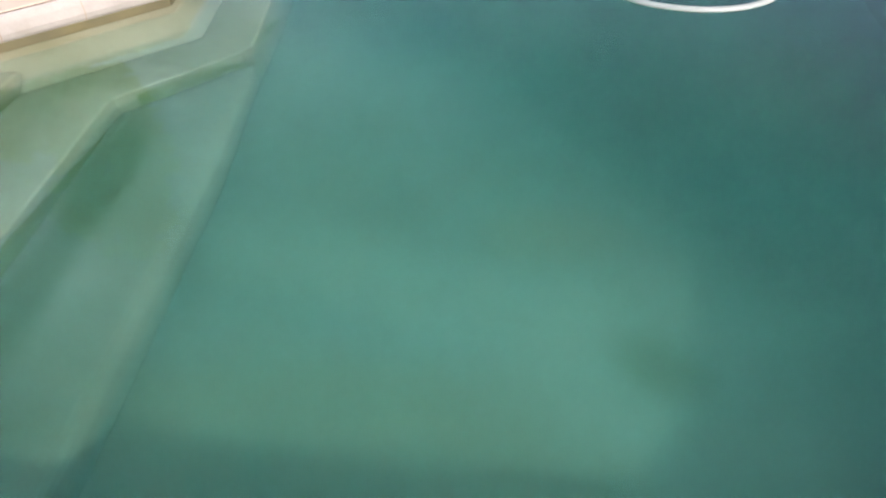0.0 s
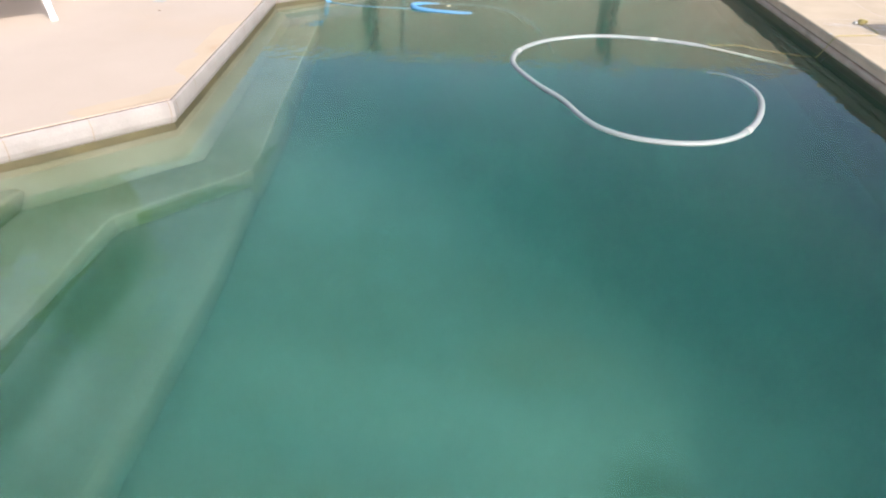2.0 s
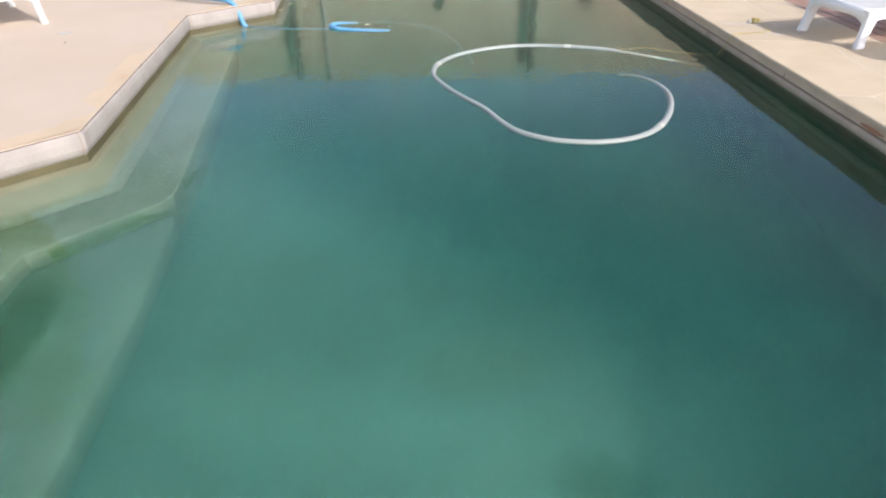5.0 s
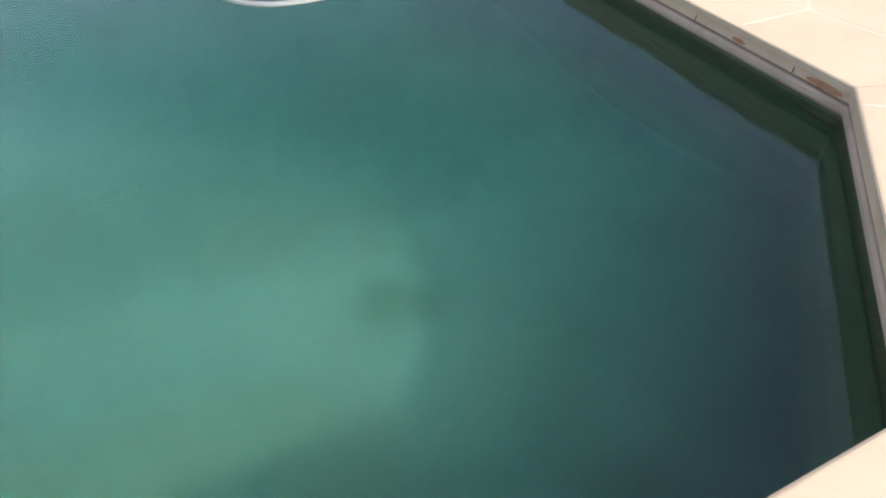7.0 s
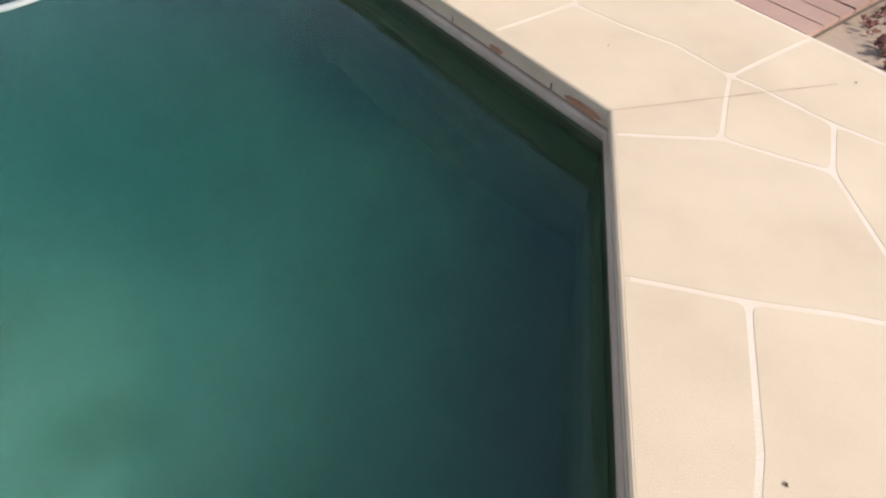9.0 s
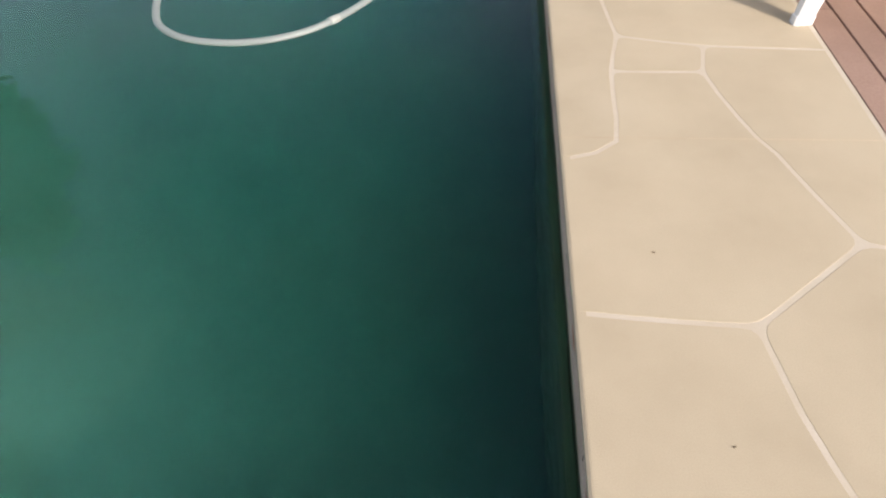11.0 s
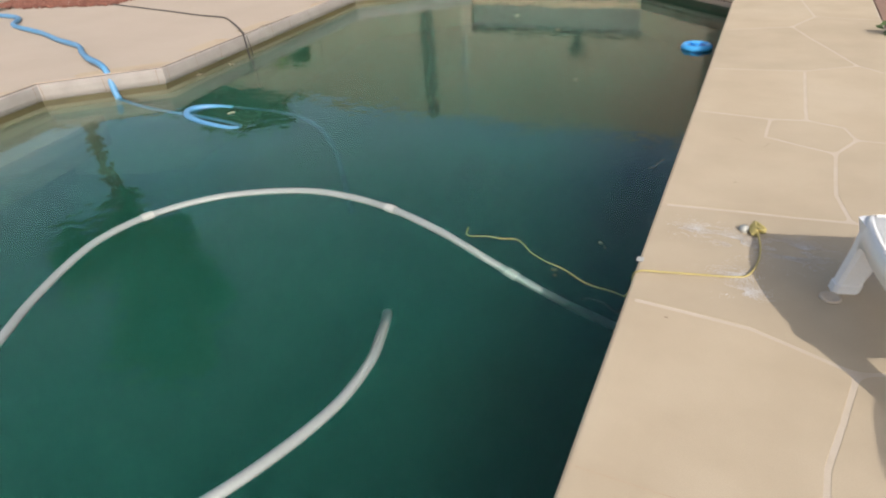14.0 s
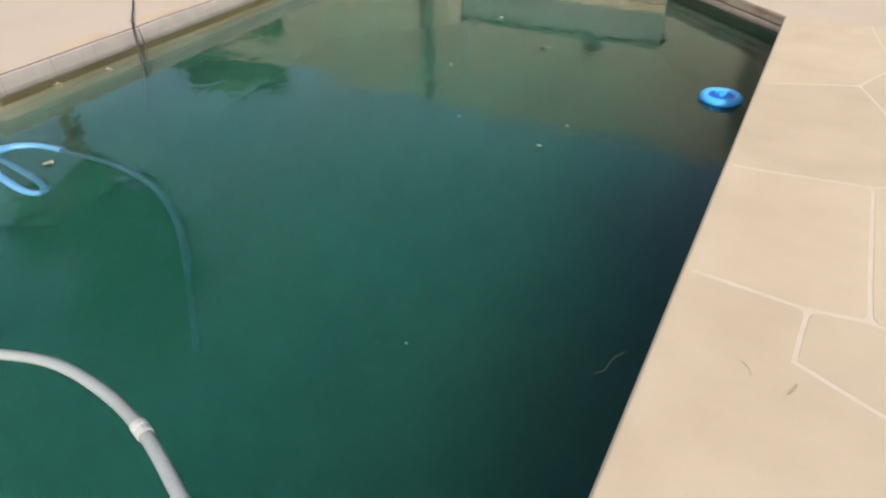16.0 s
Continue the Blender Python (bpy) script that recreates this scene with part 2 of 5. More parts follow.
def murk_material(name, share, colour, thick_from=None, vary=0.8, far_colour=None):
    """A thin sheet of suspended green silt: mostly clear, in part scattering."""
    m, nt, bs = material(name)
    clear = nt.nodes.new("ShaderNodeBsdfTransparent")
    silt = murky(bs, colour, 1.9)
    clear.inputs[0].default_value = (0.905, 0.985, 0.982, 1)
    mixs = nt.nodes.new("ShaderNodeMixShader")
    cloud = grain(nt, 0.8, 1, 0.1, 0.9)
    mr = nt.nodes.new("ShaderNodeMapRange")
    mr.inputs[3].default_value, mr.inputs[4].default_value = share * (1 - vary), share * (1 + vary)
    nt.links.new(cloud, mr.inputs[0])
    amount = mr.outputs[0]
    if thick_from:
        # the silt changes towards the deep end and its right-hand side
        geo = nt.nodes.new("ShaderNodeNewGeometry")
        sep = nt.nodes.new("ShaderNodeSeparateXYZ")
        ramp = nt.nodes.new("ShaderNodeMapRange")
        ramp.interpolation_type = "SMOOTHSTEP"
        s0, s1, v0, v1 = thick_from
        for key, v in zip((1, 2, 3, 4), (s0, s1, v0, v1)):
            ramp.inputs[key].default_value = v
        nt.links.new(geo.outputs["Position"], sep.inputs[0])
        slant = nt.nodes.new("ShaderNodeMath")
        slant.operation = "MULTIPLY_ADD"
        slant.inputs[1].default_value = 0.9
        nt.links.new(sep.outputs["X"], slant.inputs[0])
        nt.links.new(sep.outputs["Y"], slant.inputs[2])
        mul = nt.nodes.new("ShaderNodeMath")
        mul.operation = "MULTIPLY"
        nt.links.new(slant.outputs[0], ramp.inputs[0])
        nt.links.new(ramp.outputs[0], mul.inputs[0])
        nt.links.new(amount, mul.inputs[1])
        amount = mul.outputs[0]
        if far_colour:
            # colour darkens over the deep end, painting the light lost to depth
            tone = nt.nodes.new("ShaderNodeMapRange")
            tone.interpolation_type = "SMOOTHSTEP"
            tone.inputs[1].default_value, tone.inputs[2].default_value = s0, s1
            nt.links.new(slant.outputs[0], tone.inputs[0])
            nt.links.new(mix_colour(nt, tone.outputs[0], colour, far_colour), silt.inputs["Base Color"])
    nt.links.new(amount, mixs.inputs[0])
    nt.links.new(clear.outputs[0], mixs.inputs[1])
    nt.links.new(silt.outputs[0], mixs.inputs[2])
    nt.links.new(mixs.outputs[0], nt.nodes["Material Output"].inputs[0])
    return m


murky(M_FLOOR.node_tree.nodes["Principled BSDF"], None, 0.4)


def dim_deep_end(m, colour, s0, s1):
    """Paints depth's darkness into the deep floor, along the same slant as the hopper."""
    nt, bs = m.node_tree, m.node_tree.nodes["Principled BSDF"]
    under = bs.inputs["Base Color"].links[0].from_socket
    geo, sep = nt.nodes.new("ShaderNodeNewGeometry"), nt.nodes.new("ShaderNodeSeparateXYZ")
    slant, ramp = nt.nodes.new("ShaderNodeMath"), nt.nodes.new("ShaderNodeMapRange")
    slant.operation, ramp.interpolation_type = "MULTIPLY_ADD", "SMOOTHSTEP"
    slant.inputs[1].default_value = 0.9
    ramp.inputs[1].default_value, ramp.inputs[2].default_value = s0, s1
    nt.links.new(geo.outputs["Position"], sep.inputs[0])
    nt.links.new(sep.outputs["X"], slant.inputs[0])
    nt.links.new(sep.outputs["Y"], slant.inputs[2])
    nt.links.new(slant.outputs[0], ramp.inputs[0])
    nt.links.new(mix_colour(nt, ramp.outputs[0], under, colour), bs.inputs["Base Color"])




def blot(m, colour, share, centre, size, turn, soft):
    """A soft-edged patch of another colour with an uneven outline, lying on the floor."""
    nt, bs = m.node_tree, m.node_tree.nodes["Principled BSDF"]
    under = bs.inputs["Base Color"].links[0].from_socket
    geo, mp = nt.nodes.new("ShaderNodeNewGeometry"), nt.nodes.new("ShaderNodeMapping")
    mp.vector_type = "TEXTURE"
    mp.inputs["Location"].default_value = (*centre, 0)
    mp.inputs["Rotation"].default_value = (0, 0, radians(turn))
    mp.inputs["Scale"].default_value = (*size, 1000)
    ln, ramp, add = nt.nodes.new("ShaderNodeVectorMath"), nt.nodes.new("ShaderNodeMapRange"), nt.nodes.new("ShaderNodeMath")
    ln.operation, ramp.interpolation_type, add.operation = "LENGTH", "SMOOTHSTEP", "MULTIPLY_ADD"
    add.inputs[1].default_value = 0.3
    ramp.inputs[1].default_value, ramp.inputs[2].default_value = 1.15 + soft, 1.15 - soft
    ramp.inputs[3].default_value, ramp.inputs[4].default_value = 0.0, share
    nt.links.new(geo.outputs["Position"], mp.inputs[0])
    nt.links.new(mp.outputs[0], ln.inputs[0])
    nt.links.new(grain(nt, 1.4, 1.5, 0.2, 0.8), add.inputs[0])
    nt.links.new(ln.outputs["Value"], add.inputs[2])
    nt.links.new(add.outputs[0], ramp.inputs[0])
    nt.links.new(mix_colour(nt, ramp.outputs[0], under, colour), bs.inputs["Base Color"])


PALE_PATCH, OLIVE, DEEP_OLIVE = (0.195, 0.215, 0.165), (0.14, 0.125, 0.072), (0.075, 0.078, 0.035)
dim_deep_end(M_FLOOR, (0.02, 0.06, 0.045), -1.2, 1.1)
blot(M_FLOOR, PALE_PATCH, 0.5, (-2.05, 0.5), (0.68, 0.72), 0, 0.45)
blot(M_FLOOR, PALE_PATCH, 0.35, (-3.2, 0.75), (1.1, 0.26), -10, 0.6)
blot(M_FLOOR, OLIVE, 0.9, (-3.55, -0.6), (1.5, 0.98), -10, 0.25)
blot(M_FLOOR, DEEP_OLIVE, 0.65, (-2.08, 0.45), (0.21, 0.17), -25, 0.55)
blot(M_FLOOR, OLIVE, 0.6, (-2.55, 1.25), (0.40, 0.22), 20, 0.6)
blot(M_LOWSTEP, (0.045, 0.055, 0.02), 0.85, (-4.88, 1.15), (0.15, 0.42), 6, 0.35)
blot(M_LOWSTEP, (0.05, 0.06, 0.025), 0.75, (-4.86, 0.35), (0.12, 0.5), 2, 0.4)
blot(M_PLASTER, OLIVE, 0.6, (-5.35, 0.9), (0.12, 0.5), 12, 0.4)
murky(M_PLASTER.node_tree.nodes["Principled BSDF"], None, 0.12)
murky(M_SANDY.node_tree.nodes["Principled BSDF"], None, 0.06)
murky(M_LOWSTEP.node_tree.nodes["Principled BSDF"], None, 0.12)
murky(M_ALGAE.node_tree.nodes["Principled BSDF"], None, 0.04)
M_WATER = water_material()
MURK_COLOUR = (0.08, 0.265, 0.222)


# ---- building helpers ----
def mesh_object(name, bm, mat, parent=None, label="", smooth=False, upward=False):
    me = bpy.data.meshes.new(name)
    bmesh.ops.recalc_face_normals(bm, faces=bm.faces)
    if upward:
        bm.normal_update()
        bmesh.ops.reverse_faces(bm, faces=[f for f in bm.faces if f.normal.z < 0])
    if smooth:
        for f in bm.faces:
            f.smooth = True
    bm.to_mesh(me)
    bm.free()
    me.materials.append(mat)
    ob = new(name, me)
    if parent:
        ob.parent = parent
    if label:
        ob["label"] = label
    return ob


def part(name, bm, mat, parent, label="", smooth=False):
    return mesh_object(name, bm, mat, parent, label, smooth)


def empty(name, at=(0, 0, 0), turn=0.0):
    ob = new(name)
    ob.empty_display_size = 0.05
    ob.matrix_basis = pose(*at, 0, 0, turn)
    return ob


def add_box(bm, lo, hi, bev=0.0):
    vs = [bm.verts.new((x, y, z)) for z in (lo[2], hi[2]) for y in (lo[1], hi[1]) for x in (lo[0], hi[0])]
    fs = [bm.faces.new([vs[i] for i in q]) for q in ((0, 2, 3, 1), (4, 5, 7, 6), (0, 1, 5, 4), (2, 6, 7, 3), (0, 4, 6, 2), (1, 3, 7, 5))]
    if bev:
        bmesh.ops.bevel(bm, geom=list({e for f in fs for e in f.edges}), offset=bev, segments=2, affect="EDGES")


def box(lo, hi, bev=0.0):
    bm = bmesh.new()
    add_box(bm, lo, hi, bev)
    return bm


def signed_area(pts):
    return sum(a[0] * b[1] - b[0] * a[1] for a, b in zip(pts, pts[1:] + pts[:1])) / 2


def offset_loop(pts, d):
    """The loop moved outward by d (inward where d is negative), with mitred corners."""
    sgn = 1 if signed_area(pts) > 0 else -1
    out = []
    for i, p in enumerate(pts):
        a, b = Vector(pts[i - 1]), Vector(pts[(i + 1) % len(pts)])
        q = Vector(p)
        n1 = Vector(((q - a).y, -(q - a).x)).normalized() * sgn
        n2 = Vector(((b - q).y, -(b - q).x)).normalized() * sgn
        m = (n1 + n2) / max(1 + n1.dot(n2), 0.35)
        out.append((q.x + m.x * d, q.y + m.y * d))
    return out


def prism(pts, z0, z1, inset=0.0, bev=0.0, rounds=1):
    bm = bmesh.new()
    ring = offset_loop(pts, -inset) if inset else pts
    low = [bm.verts.new((x, y, z0)) for x, y in ring]
    if bev:
        turns = [math.pi / 2 * k / rounds for k in range(rounds + 1)]
        rings = [low] + [[bm.verts.new((x, y, z1 - bev * (1 - math.sin(a)))) for x, y in offset_loop(pts, -inset - bev * 1.5 * (1 - math.cos(a)))] for a in turns]
        top = rings[-1]
    else:
        top = [bm.verts.new((x, y, z1)) for x, y in ring]
        rings = (low, top)
    for r0, r1 in zip(rings, rings[1:]):
        for i in range(len(ring)):
            j = (i + 1) % len(ring)
            bm.faces.new((r0[i], r0[j], r1[j], r1[i]))
    bm.faces.new(top)
    bm.faces.new(list(reversed(low)))
    bm.normal_update()
    bmesh.ops.triangulate(bm, faces=[f for f in bm.faces if len(f.verts) > 4])
    return bm


def sheet(pts, z):
    bm = bmesh.new()
    f = bm.faces.new([bm.verts.new((x, y, z)) for x, y in pts])
    bm.normal_update()
    bmesh.ops.triangulate(bm, faces=[f])
    return bm


def sheet_with_hole(outer, inner, z):
    bm = bmesh.new()
    edges = []
    for loop in (outer, inner):
        vs = [bm.verts.new((x, y, z)) for x, y in loop]
        edges += [bm.edges.new((vs[i], vs[(i + 1) % len(vs)])) for i in range(len(vs))]
    bmesh.ops.triangle_fill(bm, edges=edges, use_beauty=True)
    return bm


def sweep(pts, profile, wobble=0.0, step=0.25, span=None):
    """A moulding along pts: profile of (outward offset, z). span: first and last corner, for an open run."""
    idx = list(range(len(pts))) if span is None else [(span[0] + k) % len(pts) for k in range((span[1] - span[0]) % len(pts) + 1)]
    rails = [offset_loop(pts, d) for d, _ in profile]
    bm = bmesh.new()
    cols = []
    pairs = list(zip(idx, idx[1:])) if span is not None else [(i, (i + 1) % len(pts)) for i in idx]
    for k, (i, j) in enumerate(pairs):
        n = max(1, int(math.dist(pts[i], pts[j]) / step))
        last = span is not None and k == len(pairs) - 1
        for s in range(n + (1 if last else 0)):
            u = s / n
            col = []
            for r, (d, z) in zip(rails, profile):
                x, y = r[i][0] * (1 - u) + r[j][0] * u, r[i][1] * (1 - u) + r[j][1] * u
                w = wobble * noise.noise((x * 2.3, y * 2.3, z * 9))
                col.append(bm.verts.new((x + w, y + w * 0.7, z + w * 0.6)))
            cols.append(col)
    m = len(cols)
    for a in range(m if span is None else m - 1):
        c0, c1 = cols[a], cols[(a + 1) % m]
        for b in range(len(profile) - 1):
            bm.faces.new((c0[b], c1[b], c1[b + 1], c0[b + 1]))
    return bm


def smooth_path(pts, per=6):
    """Catmull-Rom points through pts."""
    p = [Vector(q) for q in pts]
    p = [p[0] * 2 - p[1]] + p + [p[-1] * 2 - p[-2]]
    out = []
    for i in range(1, len(p) - 2):
        for s in range(per):
            t = s / per
            a, b, c, d = p[i - 1], p[i], p[i + 1], p[i + 2]
            out.append(0.5 * ((2 * b) + (c - a) * t + (2 * a - 5 * b + 4 * c - d) * t * t + (3 * b - a - 3 * c + d) * t ** 3))
    out.append(p[-2])
    return out


def tube(path, radius, sides=10, rib=0.0, cap=True):
    """A round tube along path; radius: a number or a function of the share of the way; rib: alternate swelling."""
    bm = bmesh.new()
    rings = []
    up = Vector((0, 0, 1))
    n = len(path)
    for i, q in enumerate(path):
        t = (path[min(i + 1, n - 1)] - path[max(i - 1, 0)]).normalized()
        side = t.cross(up)
        side = side.normalized() if side.length > 1e-4 else Vector((1, 0, 0))
        top = side.cross(t).normalized()
        r = radius(i / (n - 1)) if callable(radius) else radius
        r *= 1 + (rib if i % 2 else -rib)
        rings.append([bm.verts.new(q + (side * math.cos(a) + top * math.sin(a)) * r) for a in (2 * math.pi * k / sides for k in range(sides))])
    for a, b in zip(rings, rings[1:]):
        for k in range(sides):
            bm.faces.new((a[k], a[(k + 1) % sides], b[(k + 1) % sides], b[k]))
    if cap:
        bm.faces.new(rings[0])
        bm.faces.new(list(reversed(rings[-1])))
    return bm


def dense(path, step):
    """path cut into steps of even length."""
    out, left = [path[0].copy()], step
    for a, b in zip(path, path[1:]):
        d = (b - a).length
        while d >= left and d > 0:
            a = a + (b - a) * (left / d)
            out.append(a.copy())
            d = (b - a).length
            left = step
        left -= d
    return out


def lathe(profile, sides=24):
    bm = bmesh.new()
    rings = [[bm.verts.new((r * math.cos(2 * math.pi * k / sides), r * math.sin(2 * math.pi * k / sides), z)) for k in range(sides)] for r, z in profile]
    for a, b in zip(rings, rings[1:]):
        for k in range(sides):
            bm.faces.new((a[k], a[(k + 1) % sides], b[(k + 1) % sides], b[k]))
    bm.faces.new(rings[0])
    bm.faces.new(rings[-1])
    return bm


# ---- plan ----
WATER = -0.21
R1, R2, R3 = (0, 0), (0, 10.4), (-1.2, 11.6)
F3, F2 = (-3.7, 11.6), (-4.95, 10.3)
P2, P1, L1, L0 = (-4.6, 6.42), (-5.36, 5.71), (-4.99, 2.48), (-6.35, 1.16)
N1, R0 = (-6.35, -1.195), (-1.2, -1.195)
POOL = [R1, R2, R3, F3, F2, P2, P1, L1, L0, N1, R0]
WOOD_X, WOOD_SLOPE = 1.125, 0.016


def wood_x(y):
    return WOOD_X + WOOD_SLOPE * y


# ---- ground and pool shell ----
ground = mesh_object("ground", sheet_with_hole([(-900, -900), (900, -900), (900, 900), (-900, 900)], offset_loop(POOL, 0.12), -0.06), M_EARTH, upward=True)
tagged(ground, "dry tan earth yard reaching to the horizon", "ground", kind="structure")

APRON = [(-9.6, -2.37), (-0.74, -2.37), (1.13, -0.5), (1.3, 10.9), (1.3, 12.6), (-9.6, 12.6)]
deck = mesh_object("pool_deck", sheet_with_hole(APRON, offset_loop(POOL, 0.02), -0.0010), M_GROUT, upward=True)
tagged(deck, "cream coated pool deck with white painted flagstone joints", "pool deck", kind="structure")

# shaded right-hand and end runs: two-step concrete edge, dark joint, grey bead
part("deck_nosing", sweep(POOL, [(0.03, -0.0008), (0.004, -0.0008), (-0.004, -0.005), (-0.006, -0.012)], 0.0012, 0.12, (9, 3)), M_STONE, deck, "rounded cream deck nosing")
part("deck_nosing", sweep(POOL, [(0.03, -0.0008), (0.002, -0.0008), (-0.002, -0.003), (-0.003, -0.007)], 0.0012, 0.12, (3, 9)), M_SLAB, deck, "worn pale slab edge")
# edge and bead colours lifted on the shaded run, darker on the sunlit one
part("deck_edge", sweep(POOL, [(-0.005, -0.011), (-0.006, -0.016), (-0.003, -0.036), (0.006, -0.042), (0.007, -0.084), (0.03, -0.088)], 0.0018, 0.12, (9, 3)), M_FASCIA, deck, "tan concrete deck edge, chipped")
part("deck_edge", sweep(POOL, [(-0.005, -0.011), (-0.006, -0.016), (-0.003, -0.036), (0.006, -0.042), (0.007, -0.084), (0.03, -0.088)], 0.0018, 0.12, (3, 9)), M_DIMEDGE, deck, "brown edge of the pale deck, dimmed against the sun")
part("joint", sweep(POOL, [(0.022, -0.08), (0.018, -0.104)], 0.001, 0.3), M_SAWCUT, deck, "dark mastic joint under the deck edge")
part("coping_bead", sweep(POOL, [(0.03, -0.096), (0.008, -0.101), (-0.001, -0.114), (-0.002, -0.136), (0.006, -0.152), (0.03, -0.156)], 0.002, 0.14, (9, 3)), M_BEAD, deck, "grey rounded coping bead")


def edge_patch(y0, y1, z0, z1, mat, name, label, seed):
    """A ragged thin patch on the upright edge along the straight right-hand side."""
    bm = bmesh.new()
    n = 14
    cols = []
    for s in range(n + 1):
        u = s / n
        fade = math.sin(math.pi * min(1, max(0, u))) ** 0.5
        mid, half = (z0 + z1) / 2, (z1 - z0) / 2 * fade
        wv = 0.3 * half
        y = y0 + (y1 - y0) * u
        cols.append([bm.verts.new((-0.0005, y, mid + sg * half + wv * noise.noise((u * 6, sg, seed)))) for sg in (-1, 1)])
    for p, q in zip(cols, cols[1:]):
        bm.faces.new((p[0], q[0], q[1], p[1]))
    part(name, bm, mat, deck, label)


edge_patch(0.03, 0.24, -0.079, -0.047, M_RUST, "rust_patch", "rust-red patch on the deck edge", 1.0)
edge_patch(0.62, 0.72, -0.076, -0.052, M_RUST, "rust_patch", "", 2.0)
edge_patch(2.3, 2.55, -0.078, -0.05, M_RUST, "rust_patch", "", 3.0)
edge_patch(0.31, 0.318, -0.082, -0.045, M_JOINT, "crack", "", 4.0)
edge_patch(0.985, 0.992, -0.082, -0.045, M_JOINT, "crack", "", 5.0)
edge_patch(1.526, 1.534, -0.083, -0.044, M_JOINT, "crack", "", 6.0)
edge_patch(3.551, 3.559, -0.083, -0.044, M_JOINT, "crack", "", 7.0)
left_run = [(0.03, -0.011), (-0.006, -0.012), (-0.018, -0.022), (-0.022, -0.060), (-0.020, -0.115), (-0.010, -0.145), (0.002, -0.162), (0.03, -0.166)]
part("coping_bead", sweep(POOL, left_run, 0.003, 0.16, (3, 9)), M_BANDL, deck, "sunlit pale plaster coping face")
part("joint", sweep(POOL, [(0.002, -0.005), (-0.005, -0.006), (-0.006, -0.013), (0.01, -0.02)], 0.001, 0.3, (3, 9)), M_JOINT, deck, "dark thin joint along the coping")



def coping_joint(i, j, u):
    """A thin upright seam across the pale coping face, a share u along the side from corner i to j."""
    bm = bmesh.new()
    width = 0.0018 / math.dist(POOL[i], POOL[j])
    rows_ = []
    for d, z in left_run[1:-1]:
        rail = offset_loop(POOL, d - 0.0035)
        rows_.append([bm.verts.new((rail[i][0] * (1 - v) + rail[j][0] * v, rail[i][1] * (1 - v) + rail[j][1] * v, z)) for v in (u - width, u + width)])
    for p, q in zip(rows_, rows_[1:]):
        bm.faces.new((p[0], p[1], q[1], q[0]))
    part("seam", bm, M_SAWCUT, deck)


rnd = random.Random(3)
for i, j in ((4, 5), (5, 6), (6, 7), (7, 8), (8, 9)):
    n = int(math.dist(POOL[i], POOL[j]) / 0.42)
    for s in range(n + 1):
        coping_joint(i, j, min(0.985, max(0.015, (s + rnd.uniform(-0.12, 0.12)) / n)))

shell = mesh_object("pool_wall", sweep(POOL, [(0.016, -0.14), (0.014, WATER - 0.05), (0.012, WATER - 0.4), (0.012, -3.4)], 0.0, 0.6), M_PLASTER)
tagged(shell, "pale green plastered pool wall with algae", "pool wall", kind="structure")
# dark green coat paints the shade and murk over the right-hand wall
part("dim_wall", sweep(POOL, [(0.002, WATER - 0.026), (0.0, WATER - 0.35), (0.0, WATER - 1.1), (0.0, WATER - 2.6)], 0.0, 0.3, (9, 3)), M_SHADEWALL, shell, "dark green coat painting shade and murk on the wall")
# tide line coloured extra dark to carry the shade of this wall
part("tide_line", sweep(POOL, [(0.012, -0.150), (0.006, -0.172), (0.004, WATER - 0.03)], 0.002, 0.1, (9, 3)), M_TIDE, shell, "dark green algae tide line with the wall's shade painted in")
part("tide_line", sweep(POOL, [(0.012, -0.155), (0.003, -0.164), (0.002, WATER - 0.012), (0.012, WATER - 0.02)], 0.002, 0.1, (3, 9)), M_SCUM, shell, "thin olive scum line on the sunlit wall")
part("sloped_wall", sweep(POOL, [(0.010, WATER - 0.012), (-0.012, WATER - 0.06), (-0.045, WATER - 0.14), (-0.07, WATER - 0.23)], 0.012, 0.3, (3, 6)), M_SANDY, shell, "sandy plaster wall sloping in under water", True)
part("sloped_wall", sweep(POOL, [(0.010, WATER - 0.012), (-0.012, WATER - 0.06), (-0.045, WATER - 0.14), (-0.085, WATER - 0.25), (-0.15, WATER - 0.40), (-0.20, WATER - 0.5)], 0.012, 0.3, (6, 8)), M_SANDY, shell, "sandy plaster wall curving into the bench", True)
# dark green dims this sunlit wall as murky depth would
part("dim_wall", sweep(POOL, [(-0.069, WATER - 0.225), (-0.085, WATER - 0.34), (-0.10, WATER - 0.6), (-0.11, WATER - 2.4)], 0.012, 0.3, (3, 6)), M_MURKWALL, shell, "dark green coat imitating murk on the wall below the sandy strip", True)


def floor_height(x, y):
    """Gently shallow at the near end, a hopper towards the far end."""
    deep = max(0.0, min(1.0, (y + 0.9 * (x + 3) - 0.6) / 4.2))
    deep = deep * deep * (3 - 2 * deep)
    dish = 0.10 * noise.noise((x * 0.55, y * 0.45, 3.1))
    cove = 0.55 * max(0.0, 1 + x / 0.6) ** 2
    return -1.08 - 1.15 * deep + 0.5 * dish + cove


bm = bmesh.new()
NX, NY = 40, 74
grid = [[bm.verts.new((-6.5 + 6.6 * i / NX, -1.4 + 13.2 * j / NY, floor_height(-6.5 + 6.6 * i / NX, -1.4 + 13.2 * j / NY))) for i in range(NX + 1)] for j in range(NY + 1)]
for j in range(NY):
    for i in range(NX):
        bm.faces.new((grid[j][i], grid[j][i + 1], grid[j + 1][i + 1], grid[j + 1][i]))
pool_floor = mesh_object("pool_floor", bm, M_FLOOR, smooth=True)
tagged(pool_floor, "green stained plaster pool floor sloping to deep end", "pool floor", kind="structure")

